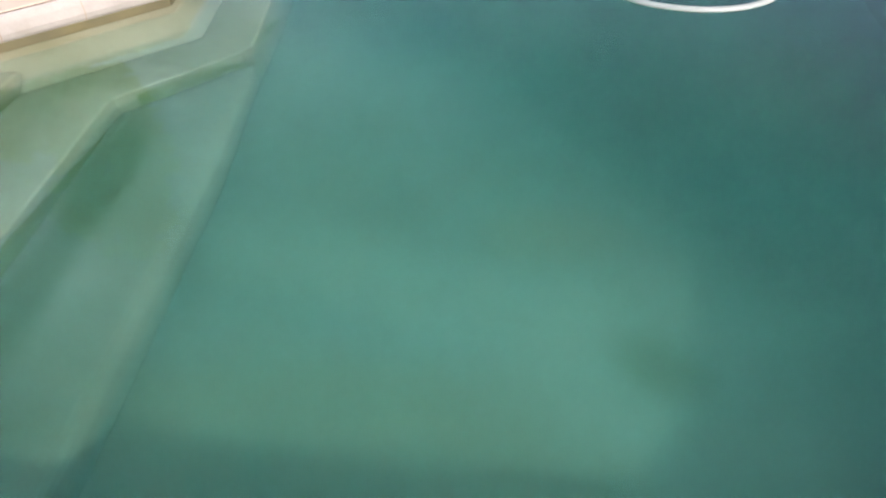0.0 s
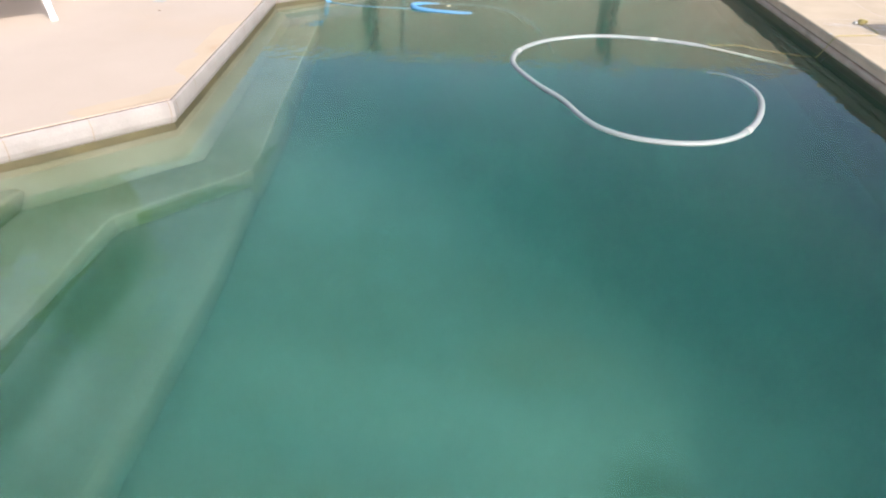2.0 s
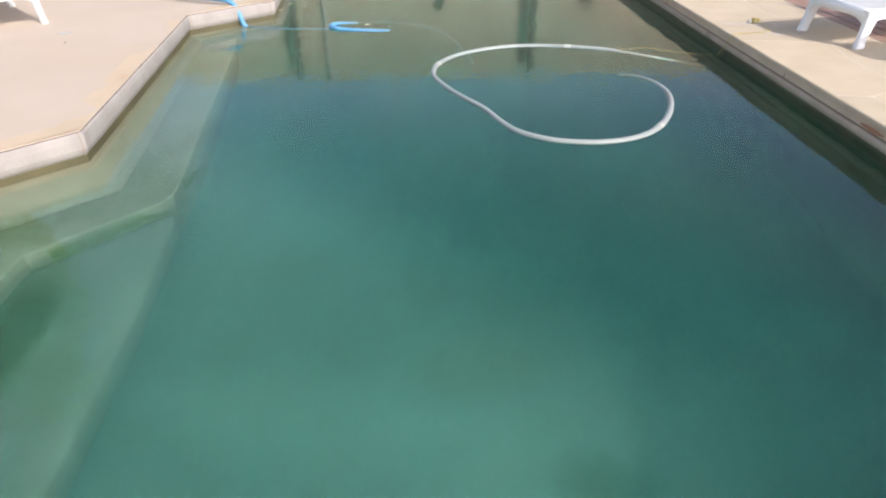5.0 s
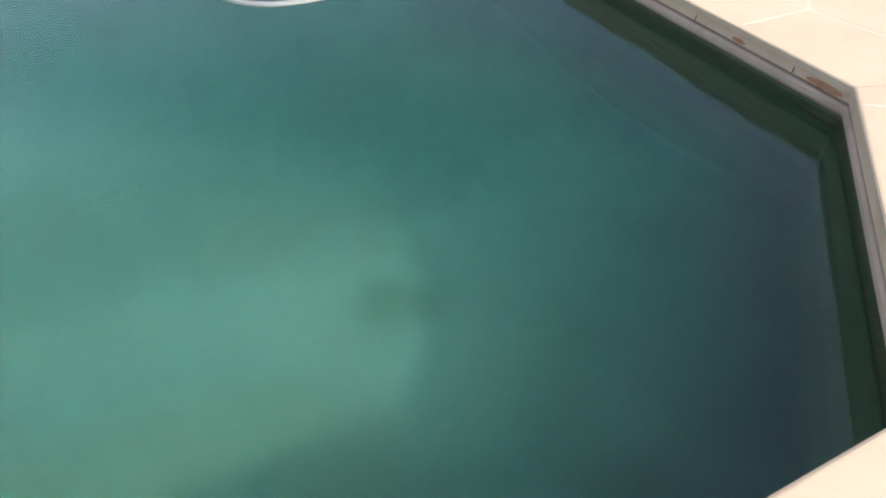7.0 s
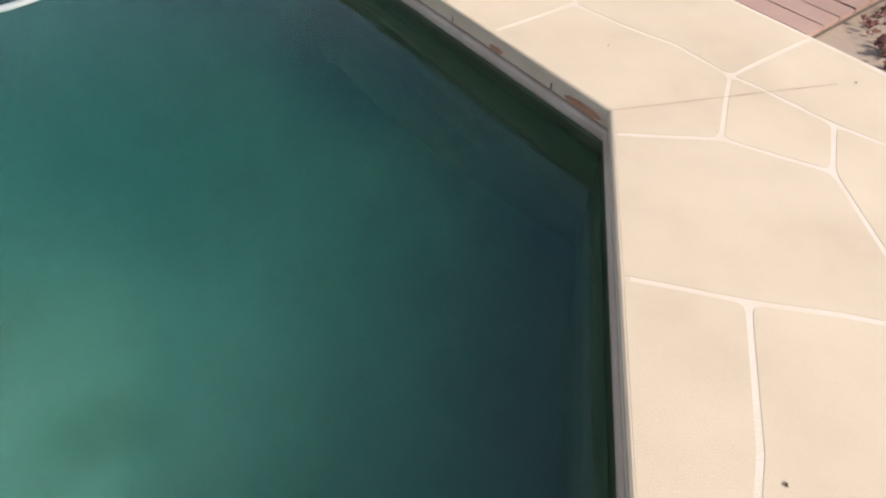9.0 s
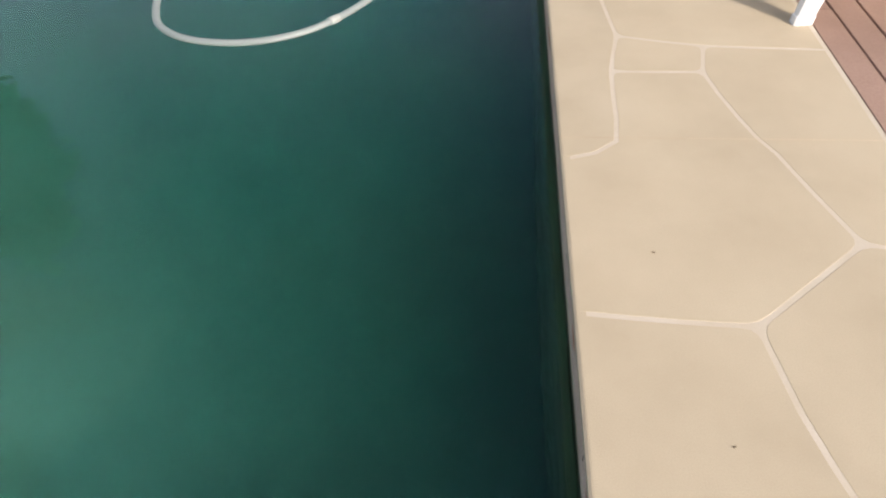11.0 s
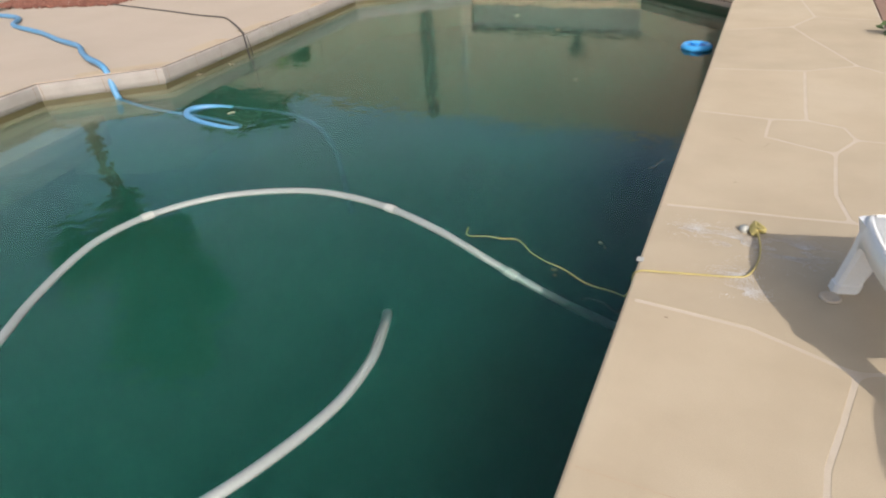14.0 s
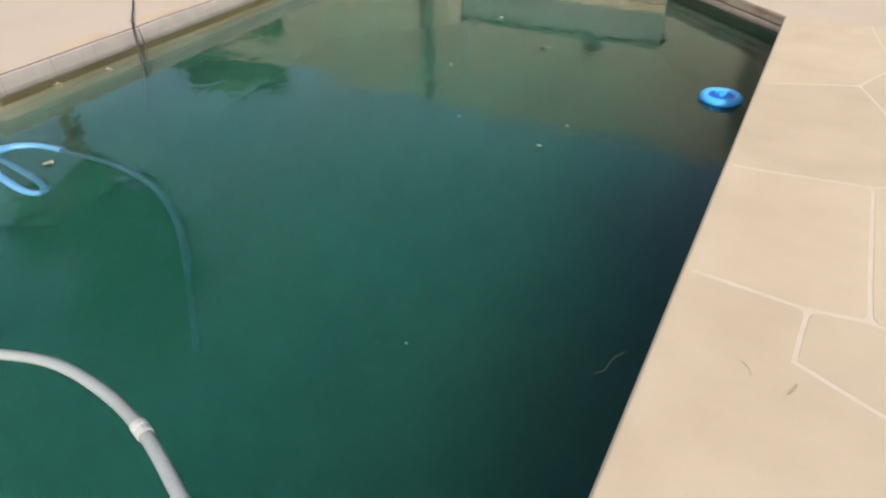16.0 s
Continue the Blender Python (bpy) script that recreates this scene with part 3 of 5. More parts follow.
# ---- entry steps and bench ----
steps = mesh_object("pool_steps", prism([(-6.36, -1.2), (-5.6, -1.2), (-5.6, 1.74), (-5.74, 1.76), (-6.36, 1.16)], -1.4, WATER - 0.2, 0, 0.03, 4), M_PLASTER)
tagged(steps, "submerged plaster entry steps stained with algae", "steps", kind="structure")
part("step", prism([(-5.8, -1.4), (-4.95, -1.4), (-5.06, 1.58), (-5.05, 1.68), (-4.97, 1.77), (-4.50, 2.26), (-4.46, 2.34), (-4.47, 2.5), (-4.87, 5.60), (-4.99, 6.06), (-5.6, 5.9), (-5.2, 2.55), (-5.95, 1.9), (-5.8, 1.5)], -1.4, WATER - 0.43, 0, 0.014, 3), M_PLASTER, steps, "second step running on as a bench along the wall")
part("step", prism([(-5.2, -1.4), (-4.27, -1.4), (-4.36, 1.4), (-4.44, 2.25), (-4.5, 2.4), (-4.8, 2.3), (-5.2, 1.75)], -1.4, WATER - 0.64, 0, 0.07, 5), M_LOWSTEP, steps, "lowest step, green and soft-edged")

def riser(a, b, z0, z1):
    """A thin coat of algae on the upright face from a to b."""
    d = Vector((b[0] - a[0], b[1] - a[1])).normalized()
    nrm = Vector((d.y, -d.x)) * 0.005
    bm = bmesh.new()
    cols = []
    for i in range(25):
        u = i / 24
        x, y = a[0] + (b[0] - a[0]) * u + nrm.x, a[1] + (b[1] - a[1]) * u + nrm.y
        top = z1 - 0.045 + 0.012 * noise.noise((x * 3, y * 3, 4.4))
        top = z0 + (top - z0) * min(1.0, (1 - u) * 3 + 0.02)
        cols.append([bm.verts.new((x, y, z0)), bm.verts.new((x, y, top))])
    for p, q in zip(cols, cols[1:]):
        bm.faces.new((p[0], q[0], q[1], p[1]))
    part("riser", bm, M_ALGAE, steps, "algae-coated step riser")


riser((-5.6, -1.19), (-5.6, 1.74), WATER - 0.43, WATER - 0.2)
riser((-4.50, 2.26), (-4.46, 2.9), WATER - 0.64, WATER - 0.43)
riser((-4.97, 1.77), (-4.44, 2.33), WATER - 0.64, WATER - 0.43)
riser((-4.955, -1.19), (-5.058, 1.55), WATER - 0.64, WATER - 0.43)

# ---- water ----
water = mesh_object("pool_water", sheet(offset_loop(POOL, 0.004), WATER), M_WATER, upward=True)
tagged(water, "calm murky green pool water with a mirror surface", "water", kind="structure")
water.visible_shadow = False


def silt_sheet(depth, swell, seed):
    """A slowly waving sheet inside the basin."""
    bm = bmesh.new()
    nx, ny = 66, 130
    x0, x1, y0, y1 = -6.45, 0.06, -1.26, 11.7
    g = []
    for j in range(ny + 1):
        row_ = []
        for i in range(nx + 1):
            x, y = x0 + (x1 - x0) * i / nx, y0 + (y1 - y0) * j / ny
            row_.append(bm.verts.new((x, y, max(WATER - depth, floor_height(x, y) + 0.1) + swell * noise.noise((x * 2.1, y * 2.1, seed)) + swell * 0.6 * noise.noise((x * 5.0, y * 5.0, seed + 9)))))
        g.append(row_)
    for j in range(ny):
        for i in range(nx):
            bm.faces.new((g[j][i], g[j][i + 1], g[j + 1][i + 1], g[j + 1][i]))
    return bm


# stacked sheets stand in for murky water; FAR_MURK paints the deep end's darkness
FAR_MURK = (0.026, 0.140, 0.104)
SILT = ((0.10, 0.09, 0.008, 0.4), (0.31, 0.135, 0.015, 0.4), (0.535, 0.16, 0.02, 0.3), (0.80, 0.18, 0.03, 0.2))
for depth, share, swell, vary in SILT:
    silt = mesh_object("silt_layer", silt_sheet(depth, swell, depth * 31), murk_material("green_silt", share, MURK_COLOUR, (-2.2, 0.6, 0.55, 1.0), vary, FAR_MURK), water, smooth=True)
    silt["label"] = "thin green cloud of suspended algae"

# ---- flagstones of the deck ----
def w(y):
    return (wood_x(y), y)


n1, n2, n7, n8, nt_ = (-0.354, -0.857), (-1.133, -1.372), (-0.045, -1.205), (-0.58, -0.58), (0.05, -1.13)
na, nb, nc = (-0.92, -1.27), (-0.71, -1.14), (-0.18, -1.04)
n5, n6, n9 = (0.366, -0.693), (0.202, -0.353), (-1.194, -1.401)
cr, j2, j3, j4, j5 = (-0.1, -0.1), (0.488, 0.683), (0.876, 1.01), (0.578, -0.121), (0.437, -0.204)
ja, jb, jc, jd, je = (0.52, 0.43), (0.585, 0.17), (0.60, -0.24), (0.62, -0.55), (0.70, -0.87)
k1, k2, k3, k4, k5, k6, k7 = (0.292, 2.308), (0.655, 2.214), (0.61, 1.996), (0.25, 2.866), (0.621, 3.283), (0.203, 1.511), (0.706, 1.549)
k4b, ka, kb, kc, kd, ke = (0.437, 2.955), (0.12, 1.44), (0.22, 1.66), (0.236, 2.0), (0.26, 2.68), (0.635, 1.84)
kf, q1, qa, qb, qc, qd = (0.75, 1.45), (0.73, 4.22), (0.61, 3.52), (0.632, 3.8), (0.42, 4.34), (0.92, 4.30)
ra, rb, rc, m3, m5, m6, m8 = (0.78, 5.24), (0.38, 5.20), (0.735, 5.5), (0.758, 6.01), (0.439, 6.46), (0.418, 6.16), (0.63, 6.49)
ma, mb, m2, m4, mc, md, u1, v1 = (0.87, 6.24), (0.82, 6.42), (0.983, 7.75), (0.638, 7.54), (0.2, 7.48), (0.69, 8.54), (0.56, 8.93), (0.75, 9.38)
out_a, out_b, out_c = (-0.74, -2.37), (0.07, -1.56), (1.11, -0.52)
FLAGS = [
    [R0, n8, n1, nb, na, n2],
    [n2, na, nb, n1, nc, n7, out_b, out_a],
    [n8, cr, n6, n5, nt_, n7, nc, n1],
    [n7, nt_, n5, jd, je, (0.72, -0.91), out_b],
    [n6, j5, j4, jc, jd, n5],
    [j4, w(-0.15), out_c, (0.72, -0.91), je, jd, jc],
    [cr, R1, (0, 0.71), j2, ja, jb, j4, j5, n6],
    [j4, jb, ja, j2, j3, w(0.96), w(-0.15)],
    [(0, 0.71), (0, 1.40), ka, k6, kb, kc, k3, ke, k7, kf, j3, j2],
    [j3, kf, k7, ke, k3, k2, w(2.18), w(0.96)],
    [(0, 1.40), (0, 2.90), k4, kd, k1, kc, kb, k6, ka],
    [kc, k1, k2, k3],
    [k1, kd, k4, k4b, k5, w(3.2), w(2.18), k2],
    [(0, 2.90), (0, 4.37), qc, q1, qb, qa, k5, k4b, k4],
    [k5, qa, qb, q1, qd, w(4.3), w(3.2)],
    [(0, 4.37), (0, 5.16), rb, ra, w(5.25), w(4.3), qd, q1, qc],
    [(0, 5.16), (0, 6.5), m5, m6, m3, rc, ra, rb],
    [m6, m5, m8, mb, ma, m3],
    [ra, rc, m3, ma, w(6.24), w(5.25)],
    [(0, 6.5), (0, 7.46), mc, m4, m8, m5],
    [m8, m4, m2, w(7.5), w(6.24), ma, mb],
    [(0, 7.46), (0, 8.70), u1, md, m2, m4, mc],
    [m2, md, u1, v1, w(9.3), w(7.5)],
    [(0, 8.70), (0, 10.4), (0.62, 10.4), v1, u1],
    [v1, (0.62, 10.4), (1.3, 10.4), w(9.3)],
    [R0, n2, (-1.045, -1.63), out_a, (-0.95, -2.37), (-1.16, -1.66), n9, (-1.34, -1.195)],
    [(-1.34, -1.195), n9, (-1.16, -1.66), (-0.95, -2.37), (-4.2, -2.37), (-4.2, -1.195)],
]


MEETS = {p: sum(p in f for f in FLAGS) for f in FLAGS for p in f}


def rounded(pts, reach):
    """The outline with its corners rounded where three or more stones meet."""
    out = []
    for i, p in enumerate(pts):
        a, b, q = Vector(pts[i - 1]), Vector(pts[(i + 1) % len(pts)]), Vector(p)
        r = min(reach, (a - q).length * 0.3, (b - q).length * 0.3)
        if MEETS.get(p, 0) < 3 or r < 0.008 or (q - a).cross(b - q) <= 0.0:
            out.append(p)
            continue
        u, v = q + (a - q).normalized() * r, q + (b - q).normalized() * r
        for t in (0.0, 0.33, 0.67, 1.0):
            w_ = u * (1 - t) ** 2 + q * 2 * t * (1 - t) + v * t * t
            out.append((w_.x, w_.y))
    return out


def flagstone(pts, mat, name, inset):
    if signed_area(pts) < 0:
        pts = list(reversed(pts))
    pts = rounded(pts, 0.045)
    # outer sides stay flush with the deck edge, joints open by the inset
    ring = []
    for i, p in enumerate(pts):
        ring.append(p)
        q = pts[(i + 1) % len(pts)]
        n = int(math.dist(p, q) / 0.22)
        for s in range(1, n + 1):
            u = s / (n + 1)
            wv = 0.006 * noise.noise((p[0] * (1 - u) + q[0] * u, p[1] * (1 - u) + q[1] * u, 7.7))
            ring.append((p[0] * (1 - u) + q[0] * u + wv, p[1] * (1 - u) + q[1] * u + wv))
    return part(name, prism(ring, -0.02, 0.0, inset, 0.0007), mat, deck)


for pts in FLAGS:
    flagstone(pts, M_STONE, "flagstone", 0.0085)

# pale wide slabs along the shallow side
LEFT_SLABS = [
    [(-4.2, -1.195), (-4.2, -2.37), (-9.6, -2.37), (-9.6, -1.195), N1],
    [N1, (-9.6, -1.195), (-9.6, 1.16), L0],
    [L0, (-9.6, 1.16), (-9.6, 5.71), P1, L1],
    [P1, (-9.6, 5.71), (-9.6, 9.4), (-4.86, 9.4), P2],
    [(-4.86, 9.4), (-9.6, 9.4), (-9.6, 12.6), (-3.7, 12.6), F3, F2],
    [F3, (-3.7, 12.6), (1.3, 12.6), (1.3, 10.405), R2, R3],
]
for pts in LEFT_SLABS:
    flagstone(pts, M_SLAB, "deck_slab", 0.001)

# worn, yellower coat in a band along the pale coping
part("edge_band", sweep(POOL, [(0.004, 0.0009), (0.09, 0.0013), (0.16, 0.0009)], 0.02, 0.11, (3, 9)), M_EDGEBAND, deck, "worn sandy coat along the coping")

# saw-cut control joints
for a, b, cut in ((R1, (0.88, -0.41), M_SAWCUT), (R0, (-0.78, -2.3), M_SAWCUT), ((-1.225, -1.20), (-0.83, -2.3), M_SAWCUT), ((0.0, 1.53), w(1.53), M_FILLED), ((0.0, 3.555), w(3.555), M_FILLED)):
    d = Vector((b[0] - a[0], b[1] - a[1])).normalized()
    s = Vector((-d.y, d.x)) * 0.0022
    bm = bmesh.new()
    n = 16
    rows = []
    for i in range(n + 1):
        u = i / n
        x, y = a[0] + (b[0] - a[0]) * u, a[1] + (b[1] - a[1]) * u
        k = 0.5 + 0.5 * abs(noise.noise((x * 5, y * 5, 1.0))) * 1.6
        rows.append((bm.verts.new((x + s.x * k, y + s.y * k, 0.0022)), bm.verts.new((x - s.x * k, y - s.y * k, 0.0022))))
    for r0, r1 in zip(rows, rows[1:]):
        bm.faces.new((r0[0], r0[1], r1[1], r1[0]))
    part("control_joint", bm, cut, deck, "thin saw-cut control joint")

# ---- timber deck ----
timber = empty("timber_deck", (0, 0, 0))
tagged(timber, "redwood-stained timber deck of long boards", "timber deck", kind="structure")
rnd = random.Random(5)
BOARD = 0.138
for row in range(17):
    y = -0.12 - rnd.random() * 0.0
    cuts = [y]
    while cuts[-1] < 12.4:
        cuts.append(min(12.5, cuts[-1] + (rnd.uniform(2.2, 3.6) if len(cuts) > 1 else rnd.uniform(1.2, 3.2))))
    for y0, y1 in zip(cuts, cuts[1:]):
        bm = box((0.0, 0.0, -0.03), (BOARD - 0.007, y1 - y0 - 0.004, 0.0), 0.003)
        bmesh.ops.transform(bm, matrix=pose(wood_x(y0) + 0.012 + row * BOARD, y0, rnd.uniform(-0.002, 0.001), 0, 0, -math.degrees(math.atan(WOOD_SLOPE))), verts=bm.verts)
        part("board", bm, M_WOOD, timber)
# dark sheet paints the shade seen through the gaps between boards
part("gap_shade", box((1.15, -0.12, -0.05), (3.6, 12.5, -0.034)), M_TRIM, timber, "dark sheet standing in for the shade under the boards")

# ---- lava rock bed ----
def lava_bed(xs, ys, z, count, keep, seed, label):
    bm = bmesh.new()
    r_ = random.Random(seed)
    for i in range(count):
        x, y = r_.uniform(*xs), r_.uniform(*ys)
        if not keep(x, y):
            continue
        r = r_.uniform(0.010, 0.024)
        c = Vector((x, y, z + r_.uniform(0, 0.03)))
        vs = [bm.verts.new(c + Vector(d) * r * r_.uniform(0.65, 1.35)) for d in ((1, 0, 0), (0, 1, 0), (-1, 0, 0), (0, -1, 0), (0, 0, 0.9), (0, 0, -0.9))]
        for a in range(4):
            bm.faces.new((vs[a], vs[(a + 1) % 4], vs[4]))
            bm.faces.new((vs[(a + 1) % 4], vs[a], vs[5]))
    tagged(mesh_object("lava_rock_bed", bm, M_LAVA), label, "lava rock", kind="stuff")


lava_bed((0.2, 2.2), (-2.0, -0.16), -0.045, 2600, lambda x, y: x - y >= 1.68 and not (x < 1.2 and y > -0.3 and x - y < 1.9), 11, "rust-red lava rock mulch beside the deck")
lava_bed((-10.2, -8.05), (8.3, 9.3), 0.004, 3200, lambda x, y: y > 8.42 + 0.3 * (x + 9) and y < 9.05 + 0.2 * (x + 9), 12, "strip of rust-red lava rock on the pale slabs")


# ---- sun loungers ----
def sun_lounger(at, turn, label, square=False, raised=13.0):
    """Origin at the middle of the foot end; it stretches along +x, 0.66 wide."""
    top = empty("sun_lounger", at, turn)
    tagged(top, label, "sun lounger", "white loungers round the pool")
    L, Wd, H = 1.22, 0.66, 0.30
    bm = bmesh.new()
    nx, ny = 26, 14
    grid_ = []
    for i in range(nx + 1):
        u = i / nx
        row_ = []
        for j in range(ny + 1):
            v = j / ny * 2 - 1
            half = Wd / 2 * (1 - 0.05 * math.exp(-((u - 0.0) / 0.05) ** 2))
            x = u * L + 0.05 * (v * v) * (1 - u) ** 4 * 0
            bow = (0.0 if square else 0.06) * (1 - v * v) * math.exp(-(u / 0.12) ** 2)
            sag = -0.03 * (1 - v * v) * math.sin(math.pi * min(1, u * 1.1)) + 0.02 * math.exp(-(u / 0.08) ** 2) * (1 - v * v)
            slat = -0.006 if (i % 4 == 3 and abs(v) < 0.72 and 2 < i < nx - 1) else 0.0
            row_.append(bm.verts.new((x - bow, v * half, H + 0.012 + sag + slat)))
        grid_.append(row_)
    for i in range(nx):
        for j in range(ny):
            bm.faces.new((grid_[i][j], grid_[i + 1][j], grid_[i + 1][j + 1], grid_[i][j + 1]))
    bmesh.ops.solidify(bm, geom=bm.faces[:], thickness=0.012)
    part("seat", bm, M_PLASTIC, top, "moulded slatted white seat", True)
    # side rails and the arched apron at the foot
    for s in (-1, 1):
        bm = bmesh.new()
        n = 18
        cols = []
        for i in range(n + 1):
            u = i / n
            x = 0.02 + u * (L - 0.02)
            drop = 0.055 + 0.03 * (2 * u - 1) ** 4
            y0 = s * (Wd / 2 - 0.004)
            cols.append([bm.verts.new((x, y0 + s * o, z)) for o, z in ((0, H + 0.016), (0.012, H + 0.006), (0.014, H - drop), (-0.006, H - drop), (-0.006, H - 0.01))])
        for a, b in zip(cols, cols[1:]):
            for k in range(5):
                bm.faces.new((a[k], a[(k + 1) % 5], b[(k + 1) % 5], b[k]))
        bm.faces.new(cols[0])
        bm.faces.new(list(reversed(cols[-1])))
        part("side_rail", bm, M_PLASTIC, top, "", False)
    bm = bmesh.new()
    n = 20
    cols = []
    for i in range(n + 1):
        v = i / n * 2 - 1
        drop = 0.045 + 0.11 * abs(v) ** 5
        x = -(0.0 if square else 0.06) * (1 - v * v)
        cols.append([bm.verts.new((x + o, v * Wd / 2, z)) for o, z in ((0.012, H + 0.014 + 0.02 * (1 - v * v)), (-0.008, H + 0.004 + 0.02 * (1 - v * v)), (-0.010, H - drop), (0.008, H - drop))])
    for a, b in zip(cols, cols[1:]):
        for k in range(4):
            bm.faces.new((a[k], a[(k + 1) % 4], b[(k + 1) % 4], b[k]))
    bm.faces.new(cols[0])
    bm.faces.new(list(reversed(cols[-1])))
    part("apron", bm, M_PLASTIC, top, "arched foot-end apron", True)

    def leg(x, s, lean):
        bm = bmesh.new()
        rings = []
        for z, wx, wy, dx in ((H, 0.15, 0.085, 0.0), (H * 0.82, 0.11, 0.066, lean * 0.1), (H * 0.6, 0.096, 0.058, lean * 0.35), (0.04, 0.082, 0.05, lean * 0.9), (0.036, 0.092, 0.058, lean * 0.92), (0.0, 0.09, 0.056, lean)):
            cx, cy = x + dx, s * (Wd / 2 - 0.026 + 0.02 * (1 - z / H))
            rings.append([bm.verts.new((cx + a * wx / 2, cy + b * wy / 2, z)) for a, b in ((-1, -0.7), (-0.7, -1), (0.7, -1), (1, -0.7), (1, 0.7), (0.7, 1), (-0.7, 1), (-1, 0.7))])
        for a, b in zip(rings, rings[1:]):
            for k in range(8):
                bm.faces.new((a[k], a[(k + 1) % 8], b[(k + 1) % 8], b[k]))
        bm.faces.new(rings[0])
        bm.faces.new(list(reversed(rings[-1])))
        part("leg", bm, M_PLASTIC, top)

    for s in (-1, 1):
        leg(0.045, s, -0.05)
        leg(L - 0.08, s, 0.02)
    bm = bmesh.new()
    nx, ny = 16, 10
    lean_ = radians(raised)
    grid_ = []
    for i in range(nx + 1):
        u = i / nx
        row_ = []
        for j in range(ny + 1):
            v = j / ny * 2 - 1
            half = Wd / 2 * (0.97 - 0.12 * max(0, u - 0.8) ** 1.5 * 6)
            groove = -0.005 if (i % 3 == 2 and abs(v) < 0.7) else 0
            deep_ = groove - 0.015 * (1 - v * v)
            row_.append(bm.verts.new((L + 0.01 + u * 0.68 * math.cos(lean_) - deep_ * math.sin(lean_), v * half, H + 0.01 + u * 0.68 * math.sin(lean_) + deep_ * math.cos(lean_))))
        grid_.append(row_)
    for i in range(nx):
        for j in range(ny):
            bm.faces.new((grid_[i][j], grid_[i + 1][j], grid_[i + 1][j + 1], grid_[i][j + 1]))
    bmesh.ops.solidify(bm, geom=bm.faces[:], thickness=0.014)
    part("backrest", bm, M_PLASTIC, top, "slightly raised white backrest", True)
    for s in (-1, 1):
        part("back_leg", tube([Vector((L + 0.45 * math.cos(lean_), s * 0.27, H + 0.45 * math.sin(lean_))), Vector((L + 0.52, s * 0.28, 0.0))], 0.022, 8), M_PLASTIC, top)
    return top


def lounger_at(fa, fb, label, square=False, raised=13.0):
    """fa, fb: the two front feet; the lounger stretches to the left of the way from fb to fa, turned clockwise."""
    mid = ((fa[0] + fb[0]) / 2, (fa[1] + fb[1]) / 2)
    ang = math.degrees(math.atan2(fa[1] - fb[1], fa[0] - fb[0])) - 90
    return sun_lounger((*mid, 0.0), ang, label, square, raised)


lounger_at((0.715, 4.72), (0.885, 4.04), "white plastic sun lounger standing half on the timber deck", False, 80.0)
lounger_at((1.03, 3.07), (1.135, 2.42), "white plastic sun lounger with feet at the timber edge", True)
lounger_at((-7.18, 4.95), (-6.68, 5.42), "white plastic sun lounger on the pale slab deck")
lounger_at((-7.38, 3.75), (-6.86, 4.2), "white plastic sun lounger beside another on pale deck")

# ---- table between the loungers, known by its shadow ----
table = empty("patio_table", (1.9, 3.24, -0.002))
tagged(table, "white plastic patio table between the two loungers", "table")
ring = [(0.44 * math.copysign(abs(math.cos(a)) ** 0.62, math.cos(a)), 0.31 * math.copysign(abs(math.sin(a)) ** 0.62, math.sin(a))) for a in (2 * math.pi * k / 40 for k in range(40))]
part("tabletop", prism(ring, 0.69, 0.72, 0, 0.006, 3), M_PLASTIC, table)
for sx in (-1, 1):
    for sy in (-1, 1):
        part("leg", tube([Vector((sx * 0.30, sy * 0.2, 0.695)), Vector((sx * 0.32, sy * 0.215, 0.3)), Vector((sx * 0.34, sy * 0.23, 0.0))], lambda u: 0.03 - 0.008 * u, 8), M_PLASTIC, table)

# ---- vacuum hose floating on the water ----
HOSE_Z = WATER - 0.004
hose_xyd = [(-0.01, 4.82, 0.55), (-0.26, 4.78, 0.38), (-0.46, 4.765, 0.24), (-0.69, 4.79, 0.11), (-0.88, 4.84, 0.03)]
hose_xyd += [(x, y, 0.0) for x, y in ((-1.06, 4.905), (-1.41, 5.03), (-1.74, 5.08), (-2.04, 5.055), (-2.37, 4.905), (-2.58, 4.72), (-2.72, 4.48), (-2.765, 4.24), (-2.73, 4.02), (-2.585, 3.67), (-2.40, 3.34), (-2.285, 3.03), (-2.185, 2.85), (-2.00, 2.705), (-1.765, 2.645), (-1.54, 2.66), (-1.335, 2.75), (-1.175, 2.905), (-1.025, 3.15), (-0.92, 3.42))]
hose_xyd += [(-0.868, 3.68, 0.01), (-0.882, 3.92, 0.03), (-0.94, 4.10, 0.07), (-1.0, 4.24, 0.14), (-1.06, 4.34, 0.23)]
hose_pts = [Vector((x, y, HOSE_Z - d)) for x, y, d in hose_xyd]
hose_path = smooth_path(hose_pts, 8)
vac = mesh_object("vacuum_hose", tube(dense(hose_path, 0.012), 0.0235, 12, 0.035), M_HOSE, smooth=True)
tagged(vac, "grey-white ribbed vacuum hose floating in a loop", "pool hose")


